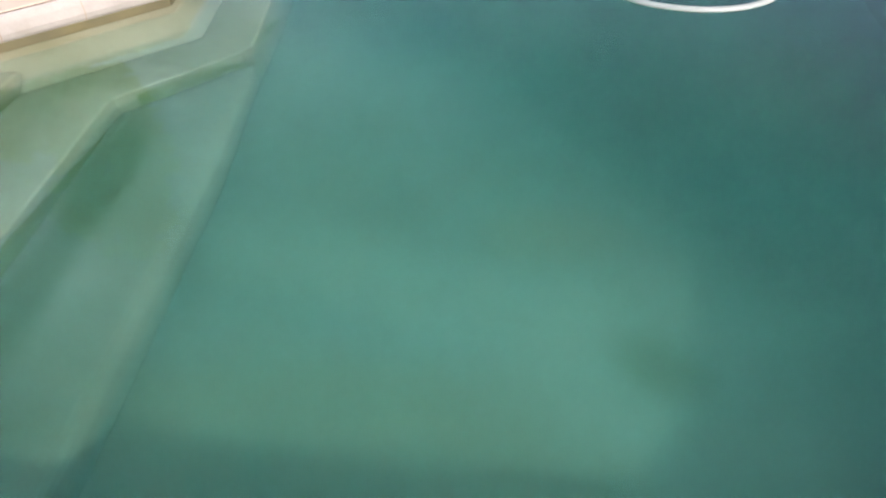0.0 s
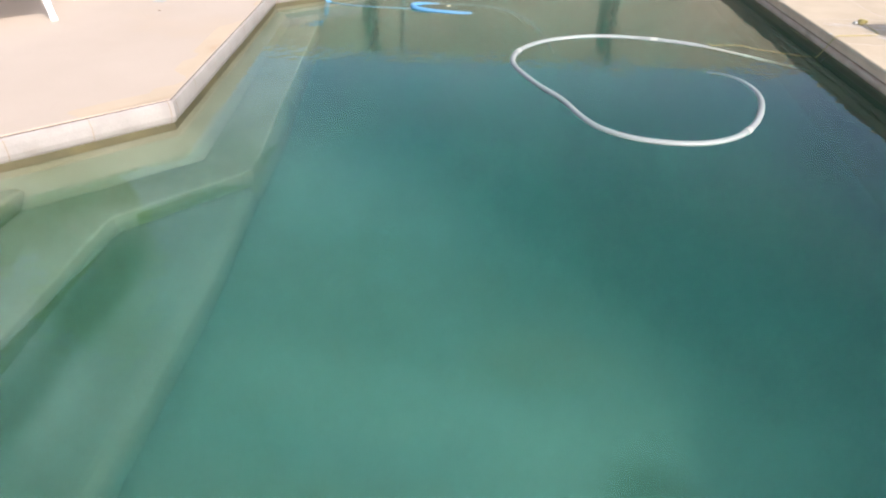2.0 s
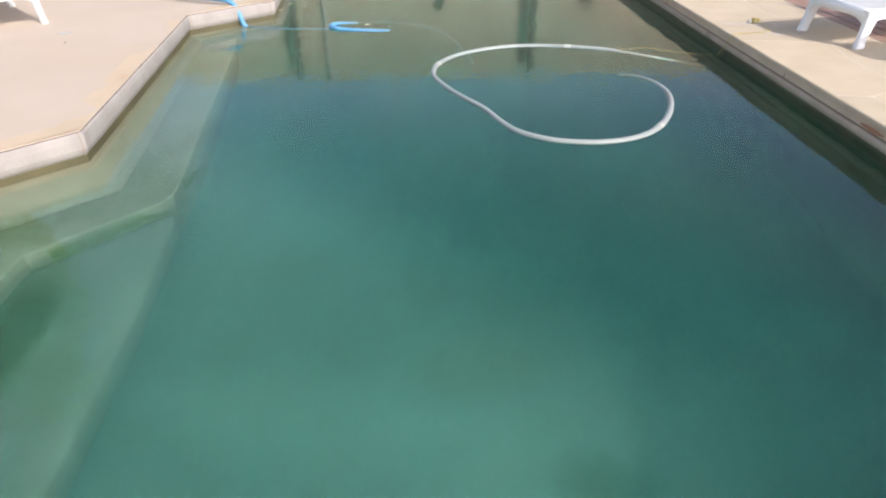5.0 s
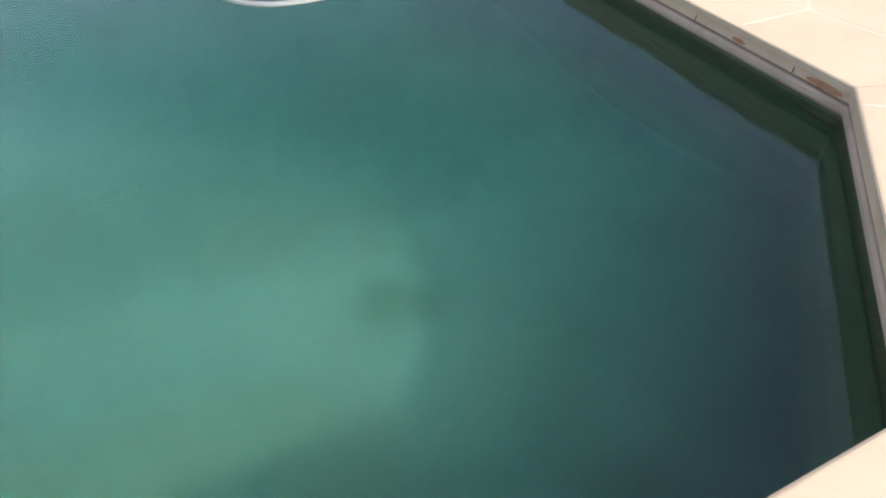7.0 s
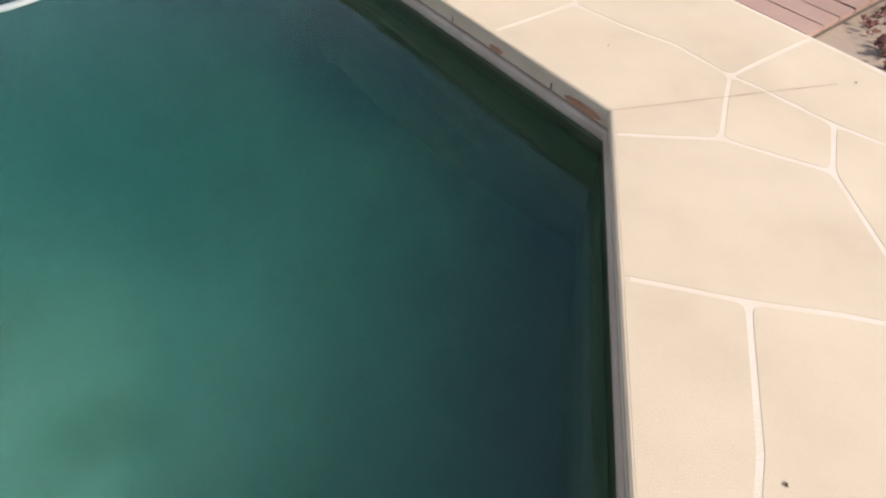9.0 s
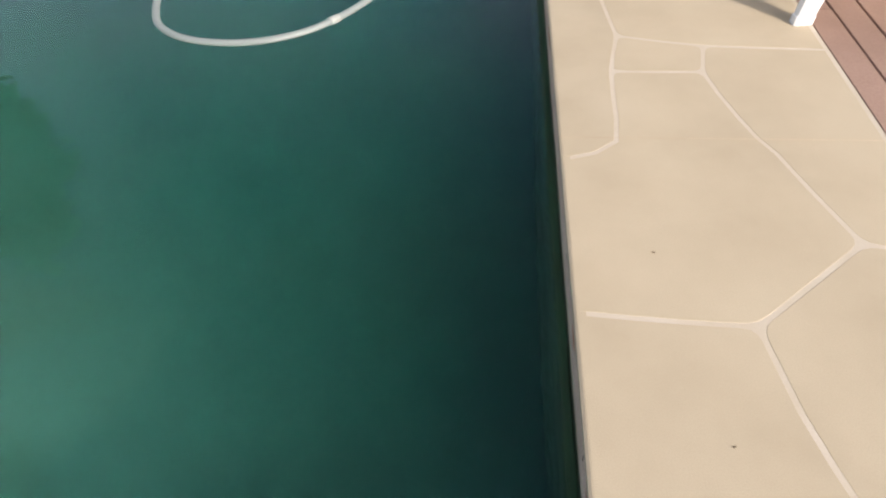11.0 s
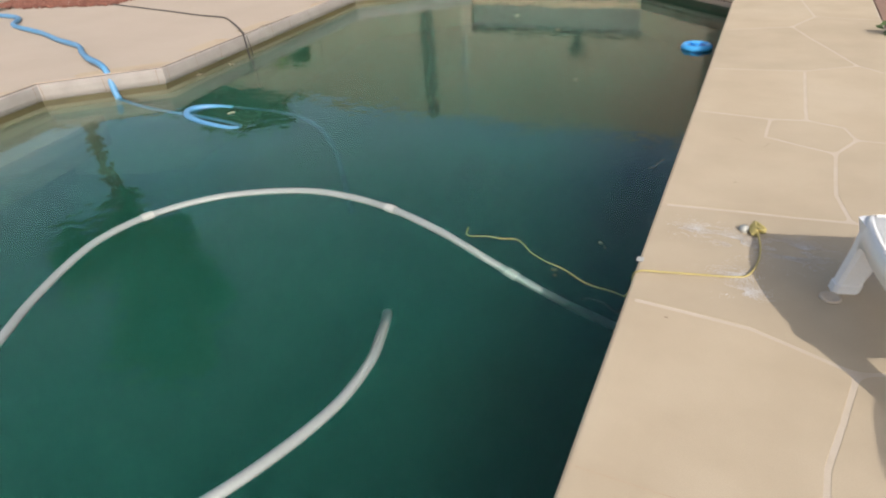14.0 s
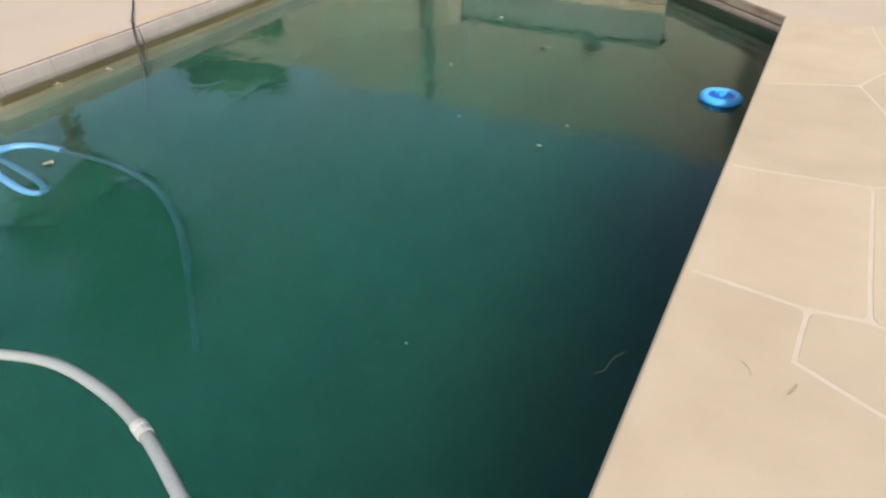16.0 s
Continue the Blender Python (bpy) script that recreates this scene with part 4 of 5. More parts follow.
def cuff(thing, where, half=0.032, radius=0.029):
    i = min(range(len(hose_path)), key=lambda k: (hose_path[k].xy - Vector(where)).length)
    t = (hose_path[i + 1] - hose_path[i - 1]).normalized()
    q = hose_path[i]
    prof = [(-half, 0.024), (-half, radius), (-half * 0.2, radius), (-half * 0.15, radius * 0.93), (half * 0.15, radius * 0.93), (half * 0.2, radius), (half, radius), (half, 0.024)]
    bm = bmesh.new()
    rings = []
    side = t.cross(Vector((0, 0, 1))).normalized()
    top = side.cross(t)
    for s, r in prof:
        rings.append([bm.verts.new(q + t * s + (side * math.cos(a) + top * math.sin(a)) * r) for a in (2 * math.pi * k / 12 for k in range(12))])
    for a, b in zip(rings, rings[1:]):
        for k in range(12):
            bm.faces.new((a[k], a[(k + 1) % 12], b[(k + 1) % 12], b[k]))
    part("cuff", bm, M_CUFF, thing, "white joining cuff", False)


for spot in ((-1.175, 2.905), (-2.72, 4.48), (-1.41, 5.03), (-0.60, 4.775)):
    cuff(vac, spot)

# ---- blue hose over the coping ----
blue_pts = [Vector(q) for q in ((-9.6, 7.8, 0.03), (-8.62, 7.73, 0.03), (-8.15, 7.36, 0.03), (-7.6, 7.20, 0.03), (-7.21, 7.10, 0.03), (-6.64, 6.89, 0.03), (-6.1, 6.72, 0.035), (-5.75, 6.50, 0.045), (-5.4, 6.3, 0.06), (-5.12, 6.19, 0.06), (-4.98, 6.14, 0.02), (-4.92, 6.11, -0.08), (-4.86, 6.09, WATER - 0.01), (-4.65, 6.04, WATER - 0.05), (-4.36, 5.99, WATER - 0.06), (-4.1, 5.97, WATER - 0.055), (-3.85, 5.96, WATER - 0.055), (-3.6, 5.935, WATER - 0.05), (-3.38, 5.905, WATER - 0.04), (-3.25, 5.865, WATER - 0.028), (-3.23, 5.82, WATER - 0.022), (-3.33, 5.79, WATER - 0.014), (-3.6, 5.82, WATER - 0.004), (-3.80, 5.88, WATER + 0.005), (-3.885, 5.97, WATER + 0.010), (-3.87, 6.08, WATER + 0.003), (-3.74, 6.175, WATER - 0.014), (-3.48, 6.22, WATER - 0.04), (-3.18, 6.27, WATER - 0.10), (-2.93, 6.27, WATER - 0.2), (-2.75, 6.23, WATER - 0.34), (-2.6, 6.15, WATER - 0.52), (-2.48, 6.05, WATER - 0.74), (-2.38, 5.94, WATER - 1.0), (-2.28, 5.82, WATER - 1.3))]
# dry run over the deck, run under water, loop at the surface, and the end that sinks
blue_path = dense(smooth_path(blue_pts, 6), 0.02)
wet_at = next(i for i, q in enumerate(blue_path) if q.z < WATER)
loop_a = min(range(len(blue_path)), key=lambda i: (blue_path[i].xy - Vector((-3.23, 5.82))).length)
loop_b = min(range(loop_a, len(blue_path)), key=lambda i: (blue_path[i].xy - Vector((-3.60, 6.20))).length)
blue = mesh_object("blue_hose", tube(blue_path[:wet_at + 2], 0.028, 10, 0.02), M_BLUE, smooth=True)
part("submerged_run", tube(blue_path[wet_at + 1:loop_a + 1], 0.022, 10, 0.02), M_BLUE_DIM, blue, "hose just under water, colour dulled as by murk", True)
part("loop", tube(blue_path[loop_a:loop_b + 1], 0.024, 10, 0.02), M_BLUE, blue, "loop of blue hose breaking the surface", True)
part("sunken_end", tube(blue_path[loop_b:], 0.022, 10, 0.02), M_SUNK, blue, "sinking hose, colour darkened as if fading in murk", True)
tagged(blue, "blue backwash hose draped over the coping into water", "hose")

# ---- yellow rope ----
rope_pts = [Vector(q) for q in ((0.412, 4.995, 0.03), (0.432, 4.90, 0.01), (0.43, 4.79, 0.009), (0.405, 4.68, 0.009), (0.36, 4.635, 0.009), (0.21, 4.60, 0.009), (0.08, 4.57, 0.009), (0.012, 4.55, 0.011), (-0.012, 4.565, -0.03), (-0.02, 4.62, -0.12), (-0.05, 4.665, WATER), (-0.10, 4.68, WATER), (-0.22, 4.70, WATER), (-0.345, 4.775, WATER), (-0.44, 4.81, WATER), (-0.53, 4.86, WATER), (-0.60, 4.93, WATER), (-0.65, 4.955, WATER), (-0.72, 4.935, WATER), (-0.79, 4.935, WATER), (-0.86, 4.91, WATER), (-0.90, 4.92, WATER), (-0.915, 4.98, WATER + 0.004))]
rope = mesh_object("yellow_rope", tube(smooth_path(rope_pts, 7), lambda u: 0.0036 - 0.0013 * min(1, max(0, u - 0.4) * 8), 7, 0.08), M_ROPE, smooth=True)
tagged(rope, "yellow plastic rope trailing over the edge into water", "rope")
knot_path = [Vector((0.412 + 0.03 * math.sin(2.3 * a) * math.cos(a * 0.7), 5.01 + 0.032 * math.cos(3.1 * a + 0.4), 0.012 + 0.014 * (1 + math.sin(1.7 * a)))) for a in (k * 0.28 for k in range(44))]
part("knot", tube(knot_path, 0.0075, 7), M_ROPE, rope, "bunched yellow knot on the deck", True)
bm = lathe([(0.004, -0.004), (0.017, -0.004), (0.019, 0.004), (0.017, 0.022), (0.012, 0.026), (0.004, 0.026)], 14)
bmesh.ops.transform(bm, matrix=pose(0.36, 5.03, 0.006, 70, 0, 30), verts=bm.verts)
ring_ob = mesh_object("rope_fitting", bm, M_CUFF, smooth=True)
tagged(ring_ob, "small grey metal fitting beside the yellow knot", "rope fitting")

# ---- white crust where chemicals spilled ----
rnd = random.Random(21)
bm = bmesh.new()
for i in range(15000):
    a = rnd.random() * 2 * math.pi
    c = rnd.choice(((0.33, 4.95, 0.13), (0.35, 4.90, 0.10), (0.55, 4.87, 0.13), (0.50, 4.93, 0.10), (0.60, 4.95, 0.10), (0.40, 4.56, 0.07), (0.36, 4.66, 0.08), (0.18, 4.98, 0.11)))
    r = abs(rnd.gauss(0, 0.55)) * c[2]
    x, y = c[0] + r * math.cos(a) * 1.3, c[1] + r * math.sin(a) * 0.9
    if noise.noise((x * 9, y * 26, 0.3)) < 0.0 or y > 5.15:
        continue
    s = rnd.uniform(0.0005, 0.0017)
    turn = rnd.gauss(0.25, 0.5)
    ring = []
    for px, py in ((-2.6, 0.0), (-0.6, -0.8), (2.2, -0.3), (1.2, 0.7)):
        px, py = px * s * rnd.uniform(0.6, 1.4), py * s * rnd.uniform(0.6, 1.4)
        ring.append(bm.verts.new((x + px * math.cos(turn) - py * math.sin(turn), y + px * math.sin(turn) + py * math.cos(turn), 0.0010 + 0.0006 * rnd.random())))
    bm.faces.new(ring)
crust = mesh_object("chemical_crust", bm, M_SALT)
tagged(crust, "flecks of white chlorine crust on the deck", "residue", kind="stuff")

# ---- deck fitting: round slotted cap ----
cap = empty("deck_drain_cap", (0.672, 4.622, 0.0))
tagged(cap, "small round white slotted cap set in the deck", "drain cap")
part("ring", lathe([(0.022, 0.0), (0.036, 0.0), (0.037, 0.004), (0.034, 0.007), (0.024, 0.007), (0.022, 0.004)], 28), M_GROUT, cap, "raised white rim", True)
part("plate", lathe([(0.002, 0.001), (0.023, 0.001), (0.023, 0.0035), (0.002, 0.0035)], 24), M_GROUT, cap)
part("slot_bar", box((-0.004, -0.022, 0.003), (0.004, 0.022, 0.0065), 0.001), M_GROUT, cap)

# ---- floating dispenser ----
disp = empty("chlorine_dispenser", (-0.21, 8.855, WATER))
tagged(disp, "round blue floating chlorine dispenser on the water", "chlorine dispenser")
part("float_ring", lathe([(0.085, -0.01), (0.125, -0.012), (0.143, 0.004), (0.143, 0.022), (0.128, 0.040), (0.105, 0.044), (0.088, 0.036), (0.083, 0.012)], 36), M_BLUE_L, disp, "light blue float collar", True)
part("cup", lathe([(0.004, 0.012), (0.05, 0.012), (0.084, 0.016), (0.086, 0.030), (0.080, 0.032), (0.05, 0.02), (0.004, 0.02)], 30), M_BLUE_D, disp, "deep blue recessed lid", True)
bm = bmesh.new()
for a in (-0.55, 0.55):
    q = box((-0.013, 0.0, 0.018), (0.013, 0.07, 0.046), 0.004)
    bmesh.ops.transform(q, matrix=Matrix.Rotation(a + 0.35, 4, "Z"), verts=q.verts)
    tmp = bpy.data.meshes.new("tmp")
    q.to_mesh(tmp)
    q.free()
    bm.from_mesh(tmp)
    bpy.data.meshes.remove(tmp)
part("grip", bm, M_BLUE_L, disp, "light blue V-shaped grip")
part("canister", lathe([(0.004, -0.2), (0.05, -0.2), (0.055, -0.19), (0.055, 0.0), (0.004, 0.0)], 20), M_BLUE_D, disp, "submerged tablet canister", True)

# ---- black cable over the far coping ----
cable_pts = [Vector(q) for q in ((-8.6, 8.9, 0.009), (-7.2, 8.62, 0.009), (-6.6, 8.50, 0.009), (-6.0, 8.37, 0.009), (-5.55, 8.30, 0.012), (-5.2, 8.06, 0.02), (-4.95, 7.86, 0.03), (-4.80, 7.74, 0.028), (-4.69, 7.655, 0.004), (-4.65, 7.62, -0.06), (-4.60, 7.58, WATER), (-4.5, 7.5, WATER - 0.12), (-4.36, 7.38, WATER - 0.4), (-4.26, 7.28, WATER - 0.8))]
cable = mesh_object("black_cable", tube(smooth_path(cable_pts, 8), 0.008, 8), M_CABLE, smooth=True)
tagged(cable, "black cable hanging over the coping into the water", "cable")
strand = [Vector(q) for q in ((-4.82, 7.73, 0.02), (-4.73, 7.71, 0.004), (-4.685, 7.70, -0.06), (-4.64, 7.68, WATER + 0.02), (-4.60, 7.63, WATER - 0.03), (-4.55, 7.60, WATER - 0.1))]
part("strand", tube(smooth_path(strand, 6), 0.004, 6), M_CABLE, cable, "thin second strand", True)
thin_pts = [Vector(q) for q in ((-0.012, 4.57, -0.16), (-0.06, 4.55, WATER - 0.01), (-0.12, 4.62, WATER - 0.05), (-0.2, 4.70, WATER - 0.14), (-0.26, 4.8, WATER - 0.3))]
cord = mesh_object("dark_cord", tube(smooth_path(thin_pts, 6), 0.004, 6), M_CABLE, smooth=True)
tagged(cord, "thin dark cord hanging into the water by the rope", "cord")

# ---- chalk drawing on the near slab ----
chalk = empty("chalk_drawing", (0, 0, 0))
tagged(chalk, "faded light blue chalk scribble on the deck", "chalk drawing")


def chalk_line(pts, width, z):
    bm = bmesh.new()
    path = smooth_path([(x, y, z) for x, y in pts], 7)
    rows_ = []
    for i, q in enumerate(path):
        t = (path[min(i + 1, len(path) - 1)] - path[max(i - 1, 0)]).normalized()
        s = Vector((-t.y, t.x, 0)) * width * (0.7 + 0.5 * noise.noise((q.x * 30, q.y * 30, 2)))
        rows_.append((bm.verts.new(q + s), bm.verts.new(q - s)))
    for a, b in zip(rows_, rows_[1:]):
        bm.faces.new((a[0], a[1], b[1], b[0]))
    part("stroke", bm, M_CHALK, chalk)


def chalk_blotch(x, y, rx, ry, seed):
    bm = bmesh.new()
    z = 0.0004 + 0.00004 * seed
    centre = bm.verts.new((x, y, z))
    rim = [bm.verts.new((x + rx * math.cos(a) * (1 + 0.5 * noise.noise((a, 1.3 + seed, 0))), y + ry * math.sin(a) * (1 + 0.5 * noise.noise((a, 5.3 + seed, 0))), z)) for a in (k * math.pi / 8 for k in range(16))]
    for k in range(16):
        bm.faces.new((rim[k], rim[(k + 1) % 16], centre))
    part("blotch", bm, M_CHALK, chalk, "rubbed pale blue blotch")


for k, (x, y, rx, ry) in enumerate(((-1.19, -1.535, 0.050, 0.034), (-1.168, -1.412, 0.026, 0.010), (-1.185, -1.475, 0.030, 0.012))):
    chalk_blotch(x, y, rx, ry, k)
for k, (pts, width) in enumerate((
        ([(-1.29, -1.445), (-1.245, -1.455), (-1.20, -1.50), (-1.18, -1.52)], 0.006),
        ([(-1.265, -1.455), (-1.285, -1.50), (-1.30, -1.53)], 0.005),
        ([(-1.42, -1.53), (-1.375, -1.47), (-1.33, -1.475), (-1.30, -1.52), (-1.275, -1.575), (-1.29, -1.62)], 0.007),
        ([(-1.60, -1.44), (-1.54, -1.41), (-1.51, -1.45), (-1.53, -1.52)], 0.007),
        ([(-1.35, -1.56), (-1.33, -1.60), (-1.34, -1.66)], 0.005),
        ([(-1.13, -1.36), (-1.16, -1.42), (-1.175, -1.49), (-1.20, -1.55)], 0.007),
        ([(-1.24, -1.48), (-1.255, -1.53), (-1.25, -1.57)], 0.006),
        ([(-1.12, -1.51), (-1.15, -1.55), (-1.17, -1.60)], 0.006))):
    chalk_line(pts, width, 0.0005 + 0.0001 * k)

# ---- small litter on water and deck ----
rnd = random.Random(31)


def petal(x, y, z, size, mat, name, label, cat):
    bm = bmesh.new()
    a0 = rnd.random() * 6.28
    ring = []
    for k in range(9):
        a = a0 + k * 2 * math.pi / 9
        r = size * (0.55 + 0.45 * math.cos(a - a0) ** 2) * rnd.uniform(0.8, 1.2)
        ring.append(bm.verts.new((x + r * math.cos(a), y + r * math.sin(a) * 0.8, z + rnd.uniform(0, 0.35) * size)))
    c = bm.verts.new((x, y, z + 0.1 * size))
    for k in range(9):
        bm.faces.new((ring[k], ring[(k + 1) % 9], c))
    bmesh.ops.solidify(bm, geom=bm.faces[:], thickness=0.0012)
    tagged(mesh_object(name, bm, mat), label, cat, "litter on the water" if z < -0.1 else "specks on the deck")


for x, y, s in ((-0.243, 5.06, 0.017), (-0.215, 5.02, 0.011), (-2.40, 9.95, 0.05), (-1.045, 7.6, 0.028), (-0.99, 7.95, 0.022), (-1.68, 7.76, 0.02), (-3.48, 6.04, 0.05), (-1.9, 7.0, 0.015), (-0.75, 6.9, 0.014), (-1.2, 6.4, 0.013), (-0.85, 5.8, 0.013), (-0.95, 5.75, 0.012), (-4.55, 7.25, 0.05), (-4.62, 6.85, 0.06), (-2.2, 8.6, 0.025), (-3.2, 8.7, 0.02)):
    petal(x, y, WATER + 0.003, s * (0.75 if s > 0.016 else 0.5), M_DEBRIS, "dry_petal", "pale dry petal floating on the water", "petal")
for x, y, s in ((-0.385, 4.75, 0.016), (-0.37, 4.71, 0.011), (-3.0, 8.1, 0.03), (-1.7, 9.3, 0.05)):
    petal(x, y, WATER + 0.003, s, M_DARKBIT, "dry_leaf", "small brown leaf floating on the water", "leaf")
for x, y, s in ((-0.732, -1.22, 0.008), (-0.749, -1.342, 0.011), (0.34, 0.33, 0.005), (0.25, 0.95, 0.007), (0.30, 5.5, 0.007), (0.95, -0.45, 0.009), (0.15, 4.3, 0.006), (0.6, 0.05, 0.005), (-6.1, 4.6, 0.02), (1.18, 7.72, 0.02)):
    petal(x, y, 0.001, s, M_DARKBIT, "dry_leaf", "tiny dark speck of leaf on the deck", "leaf")
twig = mesh_object("twig", tube(smooth_path([Vector((-0.10, 6.16, WATER + 0.003)), Vector((-0.13, 6.1, WATER + 0.003)), Vector((-0.14, 6.03, WATER + 0.003)), Vector((-0.17, 6.0, WATER + 0.003))], 5), 0.0012, 6), M_STALK, smooth=True)
tagged(twig, "thin pale twig floating by the edge", "twig")
for line in ([Vector((0.269, 6.080, 0.004)), Vector((0.293, 6.056, 0.006)), Vector((0.306, 6.031, 0.003))], [Vector((0.434, 6.056, 0.004)), Vector((0.431, 6.028, 0.006)), Vector((0.416, 6.000, 0.003))]):
    tagged(mesh_object("dry_stalk", tube(smooth_path(line, 4), 0.0009, 6), M_STALK, smooth=True), "thin dry grass stalk lying on the deck", "stalk", "specks on the deck")
tagged(mesh_object("paper_scrap", box((-0.016, 4.635, -0.002), (0.012, 4.668, 0.002), 0.0008), M_CUFF), "tiny pale scrap caught at the pool edge", "scrap")
tagged(mesh_object("paper_scrap", box((-6.33, 4.93, 0.0), (-6.22, 5.0, 0.004), 0.001), M_CUFF), "small white scrap lying on the deck", "scrap")

# ---- house beyond the far end, seen in the water ----
house = empty("house", (-1.0, 15.0, -0.06))
tagged(house, "single-storey beige stucco house with a timber porch", "house")
HX0, HX1, HH = -8.2, 8.0, 3.26


def house_part(name, lo, hi, mat, label="", bev=0.0, parent=None):
    return part(name, box(lo, hi, bev), mat, parent or house, label)


house_part("wall", (HX0, 0.0, 0), (HX1, 0.2, HH), M_STUCCO)
house_part("wall", (HX0, 0.2, 0), (HX0 + 0.2, 8, HH), M_STUCCO)
house_part("wall", (HX1 - 0.2, 0.2, 0), (HX1, 8, HH), M_STUCCO)
house_part("wall", (HX0 + 0.2, 7.8, 0), (HX1 - 0.2, 8, HH), M_STUCCO)
house_part("roof", (HX0 + 0.2, 0.2, HH - 0.32), (HX1 - 0.2, 7.8, HH - 0.2), M_ROOF, "flat roof behind a parapet")
for x in (-5.1, 0.85, 6.6):
    house_part("porch_post", (x - 0.07, -0.3, 0), (x + 0.07, -0.16, HH - 0.08), M_POST, "weathered timber post", 0.008)
house_part("downpipe", (-4.38, -0.07, 0), (-4.32, -0.01, HH), M_CUFF, "pale downpipe", 0.01)


def bird_feeder(x, y):
    top = empty("bird_feeder", (x, y, -0.06))
    tagged(top, "dark metal bird feeder dish on a thin pole", "bird feeder", "feeders behind the pool")
    part("pole", tube([Vector((0, 0, 0)), Vector((0.01, 0, 0.6)), Vector((0, 0, 1.13))], 0.012, 8), M_CABLE, top)
    part("dish", lathe([(0.01, 1.12), (0.12, 1.13), (0.17, 1.16), (0.165, 1.175), (0.11, 1.15), (0.01, 1.14)], 20), M_TRIM, top)
    part("lower_dish", lathe([(0.01, 0.98), (0.08, 0.985), (0.11, 1.005), (0.105, 1.015), (0.07, 1.0), (0.01, 0.995)], 20), M_TRIM, top)
    part("bracket", box((-0.14, -0.008, 1.05), (0.14, 0.008, 1.066), 0.003), M_TRIM, top)


bird_feeder(-2.51, 13.5)
bird_feeder(0.82, 13.5)

# ---- low raised wall along the far end ----
raised_wall = empty("raised_wall", (0, 0, 0))
tagged(raised_wall, "low grey block wall raised along the pool end", "low wall")
for k in range(6):
    x = -3.70 + 0.415 * k
    part("block", box((x, 11.635, -0.004), (x + 0.41, 11.86, 0.33), 0.006), M_PLANTER, raised_wall)
# cap is dark all over to paint the shadow under its overhang
part("cap", box((-3.74, 11.61, 0.33), (-1.18, 11.90, 0.385), 0.01), M_TRIM, raised_wall, "cap course, coloured dark for the shadow of its overhang")
part("end_pier", box((-3.92, 11.62, -0.004), (-3.745, 11.88, 0.45), 0.012), M_SLAB, raised_wall, "pale rendered end pier")


def leaf_clump(name, centre, radius, count, size, mat, seed, parent=None, squash=0.8):
    r_ = random.Random(seed)
    bm = bmesh.new()
    cores = [Vector((r_.gauss(0, 0.45), r_.gauss(0, 0.45), r_.gauss(0, 0.42) * squash)) * radius for _ in range(26)]
    for i in range(count):
        core = r_.choice(cores)
        p = Vector(centre) + core + Vector((r_.gauss(0, 1), r_.gauss(0, 1), r_.gauss(0, 1))) * radius * 0.17
        d = Vector((r_.gauss(0, 1), r_.gauss(0, 1), r_.gauss(0, 0.7))).normalized()
        e = d.orthogonal().normalized()
        s = size * r_.uniform(0.6, 1.4)
        mid = p + d * s * 0.5 + Vector((0, 0, s * 0.12))
        a, b, c, f = bm.verts.new(p), bm.verts.new(mid + e * s * 0.26), bm.verts.new(p + d * s), bm.verts.new(mid - e * s * 0.26)
        bm.faces.new((a, b, c))
        bm.faces.new((a, c, f))
    return mesh_object(name, bm, mat, parent)


def tree(at, crown_z, seed):
    """A slender tree; crown_z: the height at which the leaves begin."""
    top = empty("tree", at)
    tagged(top, "slender leafy dark green tree behind the deck", "tree")
    r_ = random.Random(seed)
    trunk_path = smooth_path([Vector((0, 0, -0.1)), Vector((0.14, 0.05, crown_z * 0.35)), Vector((-0.10, 0.1, crown_z * 0.7)), Vector((0.05, 0, crown_z)), Vector((0.15, 0.1, crown_z + 3.6))], 6)
    part("trunk", tube(trunk_path, lambda u: 0.30 * (1 - 0.8 * u), 10), M_BARK, top, "", True)
    for k in range(9):
        a = k * 2.4
        z0 = crown_z * 0.9 + 0.38 * k
        end = Vector((math.cos(a) * 1.15, math.sin(a) * 1.15, z0 + r_.uniform(0.5, 1.3)))
        part("limb", tube(smooth_path([Vector((0, 0, z0)), end * 0.5 + Vector((0, 0, z0 * 0.5 - 0.1)), end], 5), lambda u: 0.08 * (1 - 0.8 * u), 7), M_BARK, top, "", True)
    for k, (dx, dy, dz, r, n) in enumerate(((-0.85, -0.75, 1.9, 0.85, 2000), (0.75, 0.6, 2.2, 0.95, 2400), (-0.2, 0.2, 2.6, 1.0, 2800), (0.75, 0.75, 3.9, 0.9, 2000), (-0.5, -0.4, 4.5, 0.85, 2000), (0.1, 0.1, 6.1, 0.65, 1300), (0.15, 0.0, 0.9, 0.6, 1200), (0.3, 0.2, 5.1, 0.8, 1500))):
        leaf_clump("crown", (dx, dy, crown_z + dz), r, n, 0.30, M_LEAF, seed + k, top, 1.0)
    return top


tree((-13.9, 11.5, -0.06), 4.7, 41)

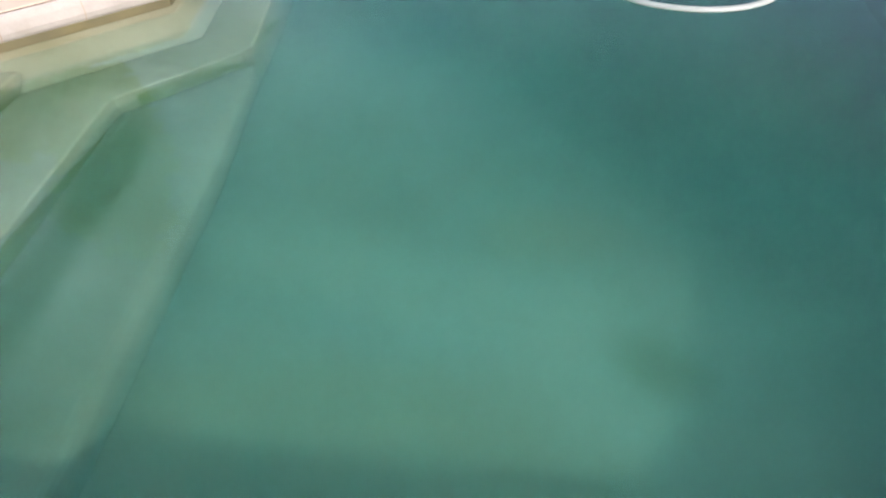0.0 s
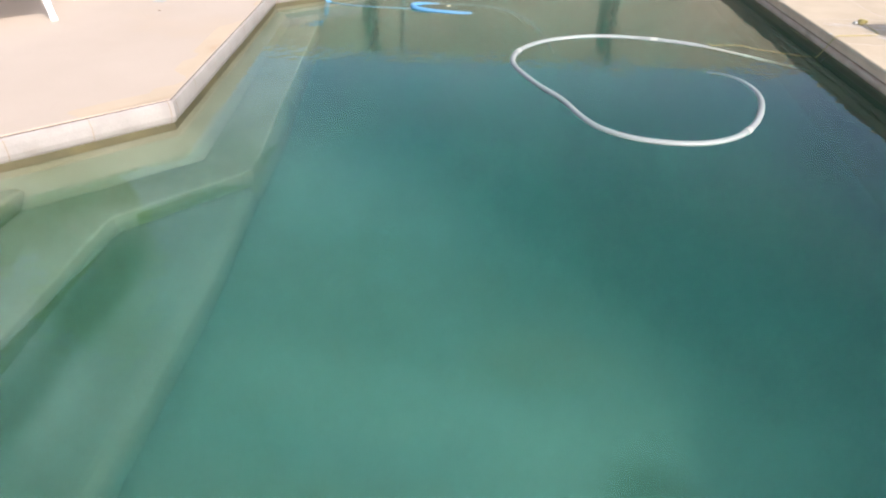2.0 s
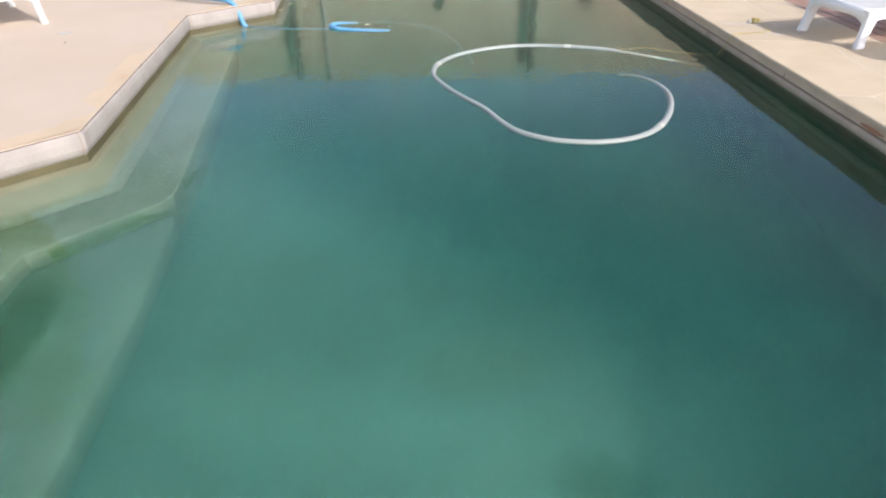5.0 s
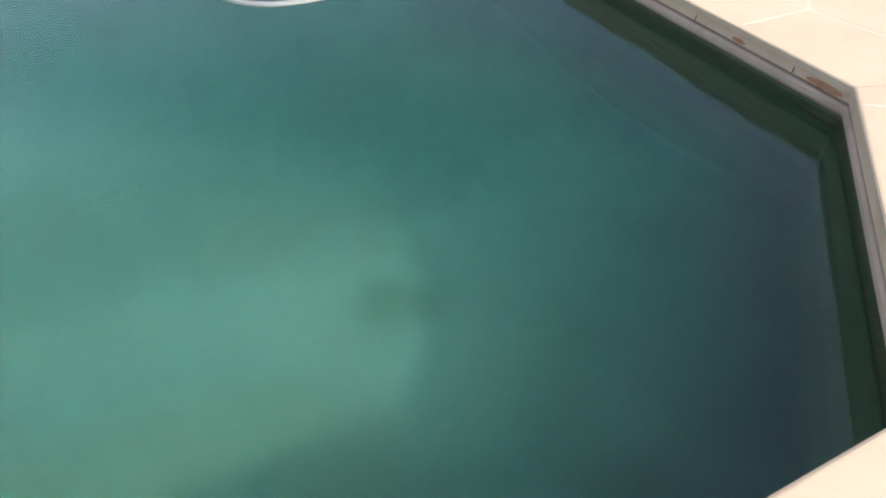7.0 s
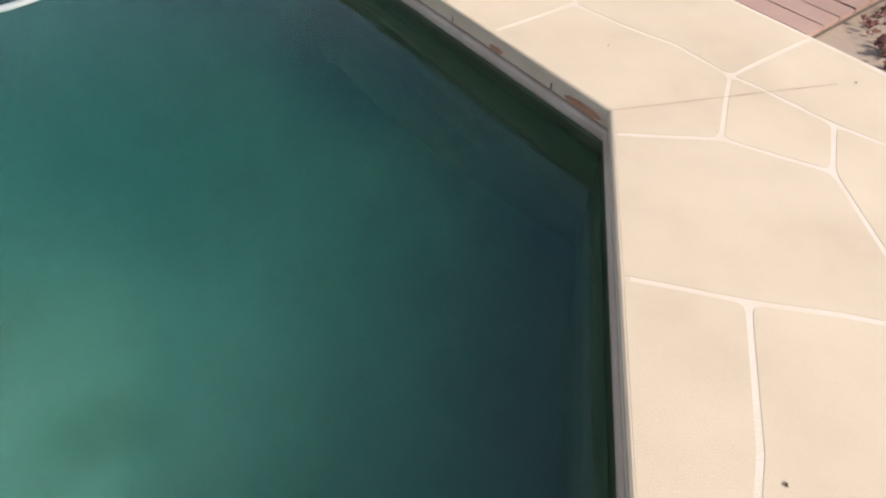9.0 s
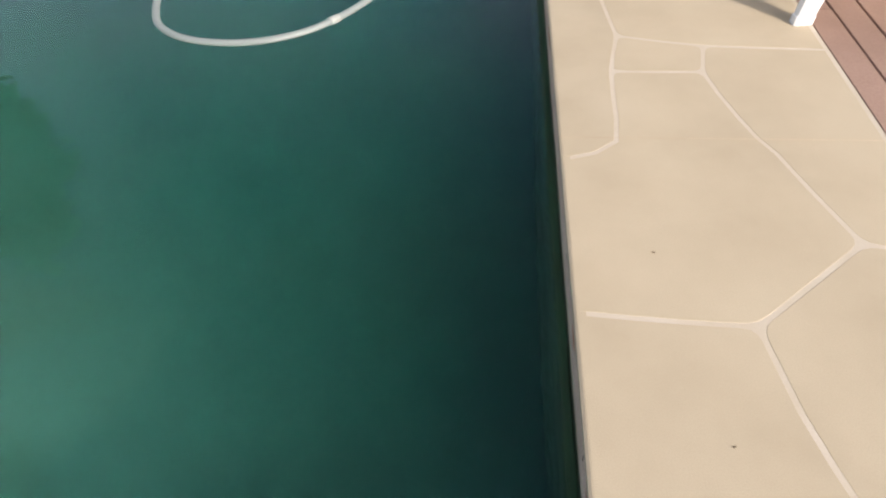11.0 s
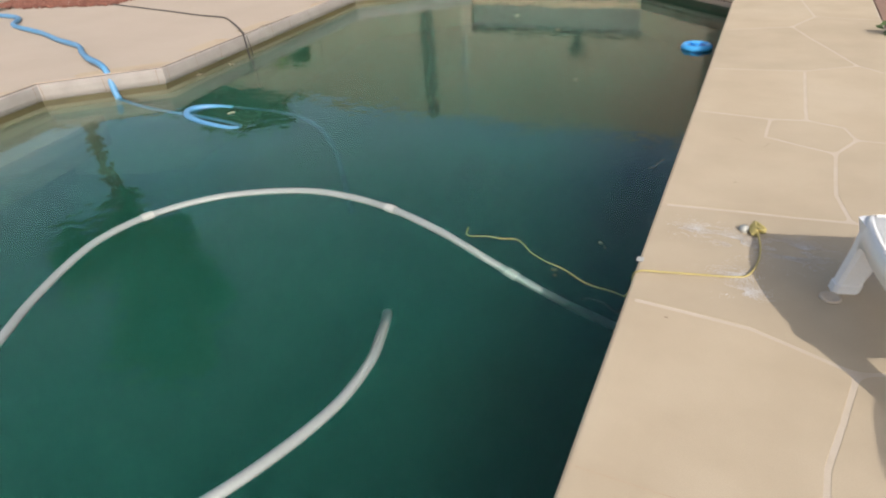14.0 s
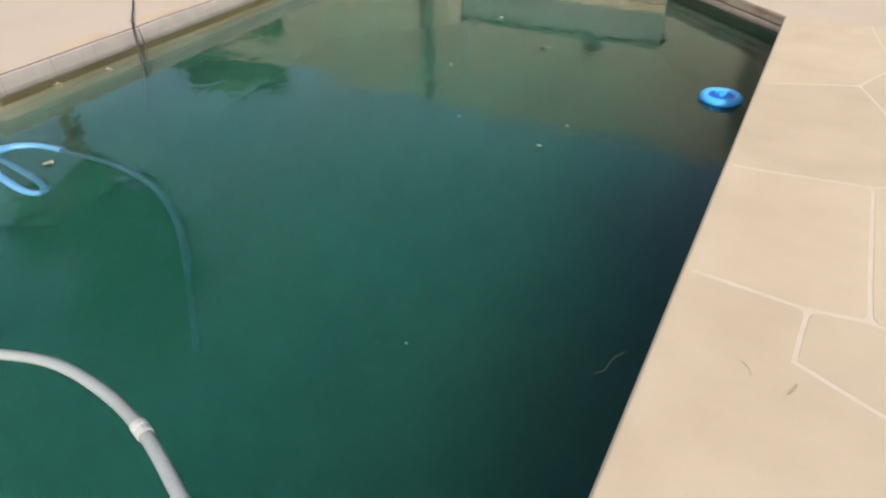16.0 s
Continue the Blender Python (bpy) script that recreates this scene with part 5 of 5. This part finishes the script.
# ---- garden wall running on from the house, and a spreading tree behind it ----
garden_wall = mesh_object("garden_wall", box((-26.0, 15.0, -0.06), (-9.24, 15.2, 3.1), 0.01), M_STUCCO)
tagged(garden_wall, "tall beige stucco garden wall beside the house", "garden wall", kind="structure")
bush = empty("tree", (-15.1, 17.3, 0.34))
tagged(bush, "low spreading dark green tree behind the garden wall", "tree")
part("trunk", tube(smooth_path([Vector((0, 0, -0.5)), Vector((0.1, 0.0, 1.2)), Vector((-0.1, 0.1, 2.4)), Vector((0, 0, 3.6))], 6), lambda u: 0.2 * (1 - 0.6 * u), 10), M_BARK, bush, "", True)
for k in range(6):
    a = k * 1.05
    part("limb", tube(smooth_path([Vector((0, 0, 2.0 + 0.1 * k)), Vector((math.cos(a) * 0.9, math.sin(a) * 0.9, 3.2)), Vector((math.cos(a) * 1.8, math.sin(a) * 1.8, 3.9))], 5), lambda u: 0.07 * (1 - 0.8 * u), 7), M_BARK, bush, "", True)
for k, (dx, dy, z, r, n) in enumerate(((0.2, 0.0, 4.2, 1.0, 3000), (-1.2, 0.3, 4.0, 0.9, 2600), (1.3, -0.2, 3.9, 0.9, 2600), (-2.3, 0.0, 3.8, 0.75, 1800), (2.1, 0.3, 3.6, 0.6, 1200))):
    leaf_clump("crown", (dx, dy, z), r, n, 0.26, M_LEAF, 71 + k, bush, 0.55)

# ---- shrub with yellow-green leaves ----
shrub = empty("shrub", (-7.62, 11.85, 0.0))
tagged(shrub, "yellow-green leafy shrub in a brown clay pot", "shrub")
part("pot", lathe([(0.02, -0.06), (0.20, -0.06), (0.27, 0.5), (0.30, 0.62), (0.29, 0.66), (0.25, 0.66), (0.24, 0.58), (0.02, 0.56)], 22), M_POT, shrub, "brown clay pot", True)
part("stem", tube([Vector((0, 0, 0.5)), Vector((0.05, 0, 0.7)), Vector((0, 0.05, 0.95))], 0.03, 7), M_BARK, shrub)
leaf_clump("foliage", (-0.16, -0.1, 0.98), 0.22, 420, 0.12, M_YELLEAF, 51, shrub, 0.8)
leaf_clump("dark_foliage", (0.14, 0.08, 0.98), 0.23, 600, 0.12, M_LEAF, 53, shrub, 0.8)

# ---- weed by the corner of the timber deck ----
weed = leaf_clump("weed", (1.36, 8.76, 0.06), 0.11, 160, 0.07, M_LEAF, 61, None, 0.5)
tagged(weed, "small green weed growing at the deck edge", "weed")
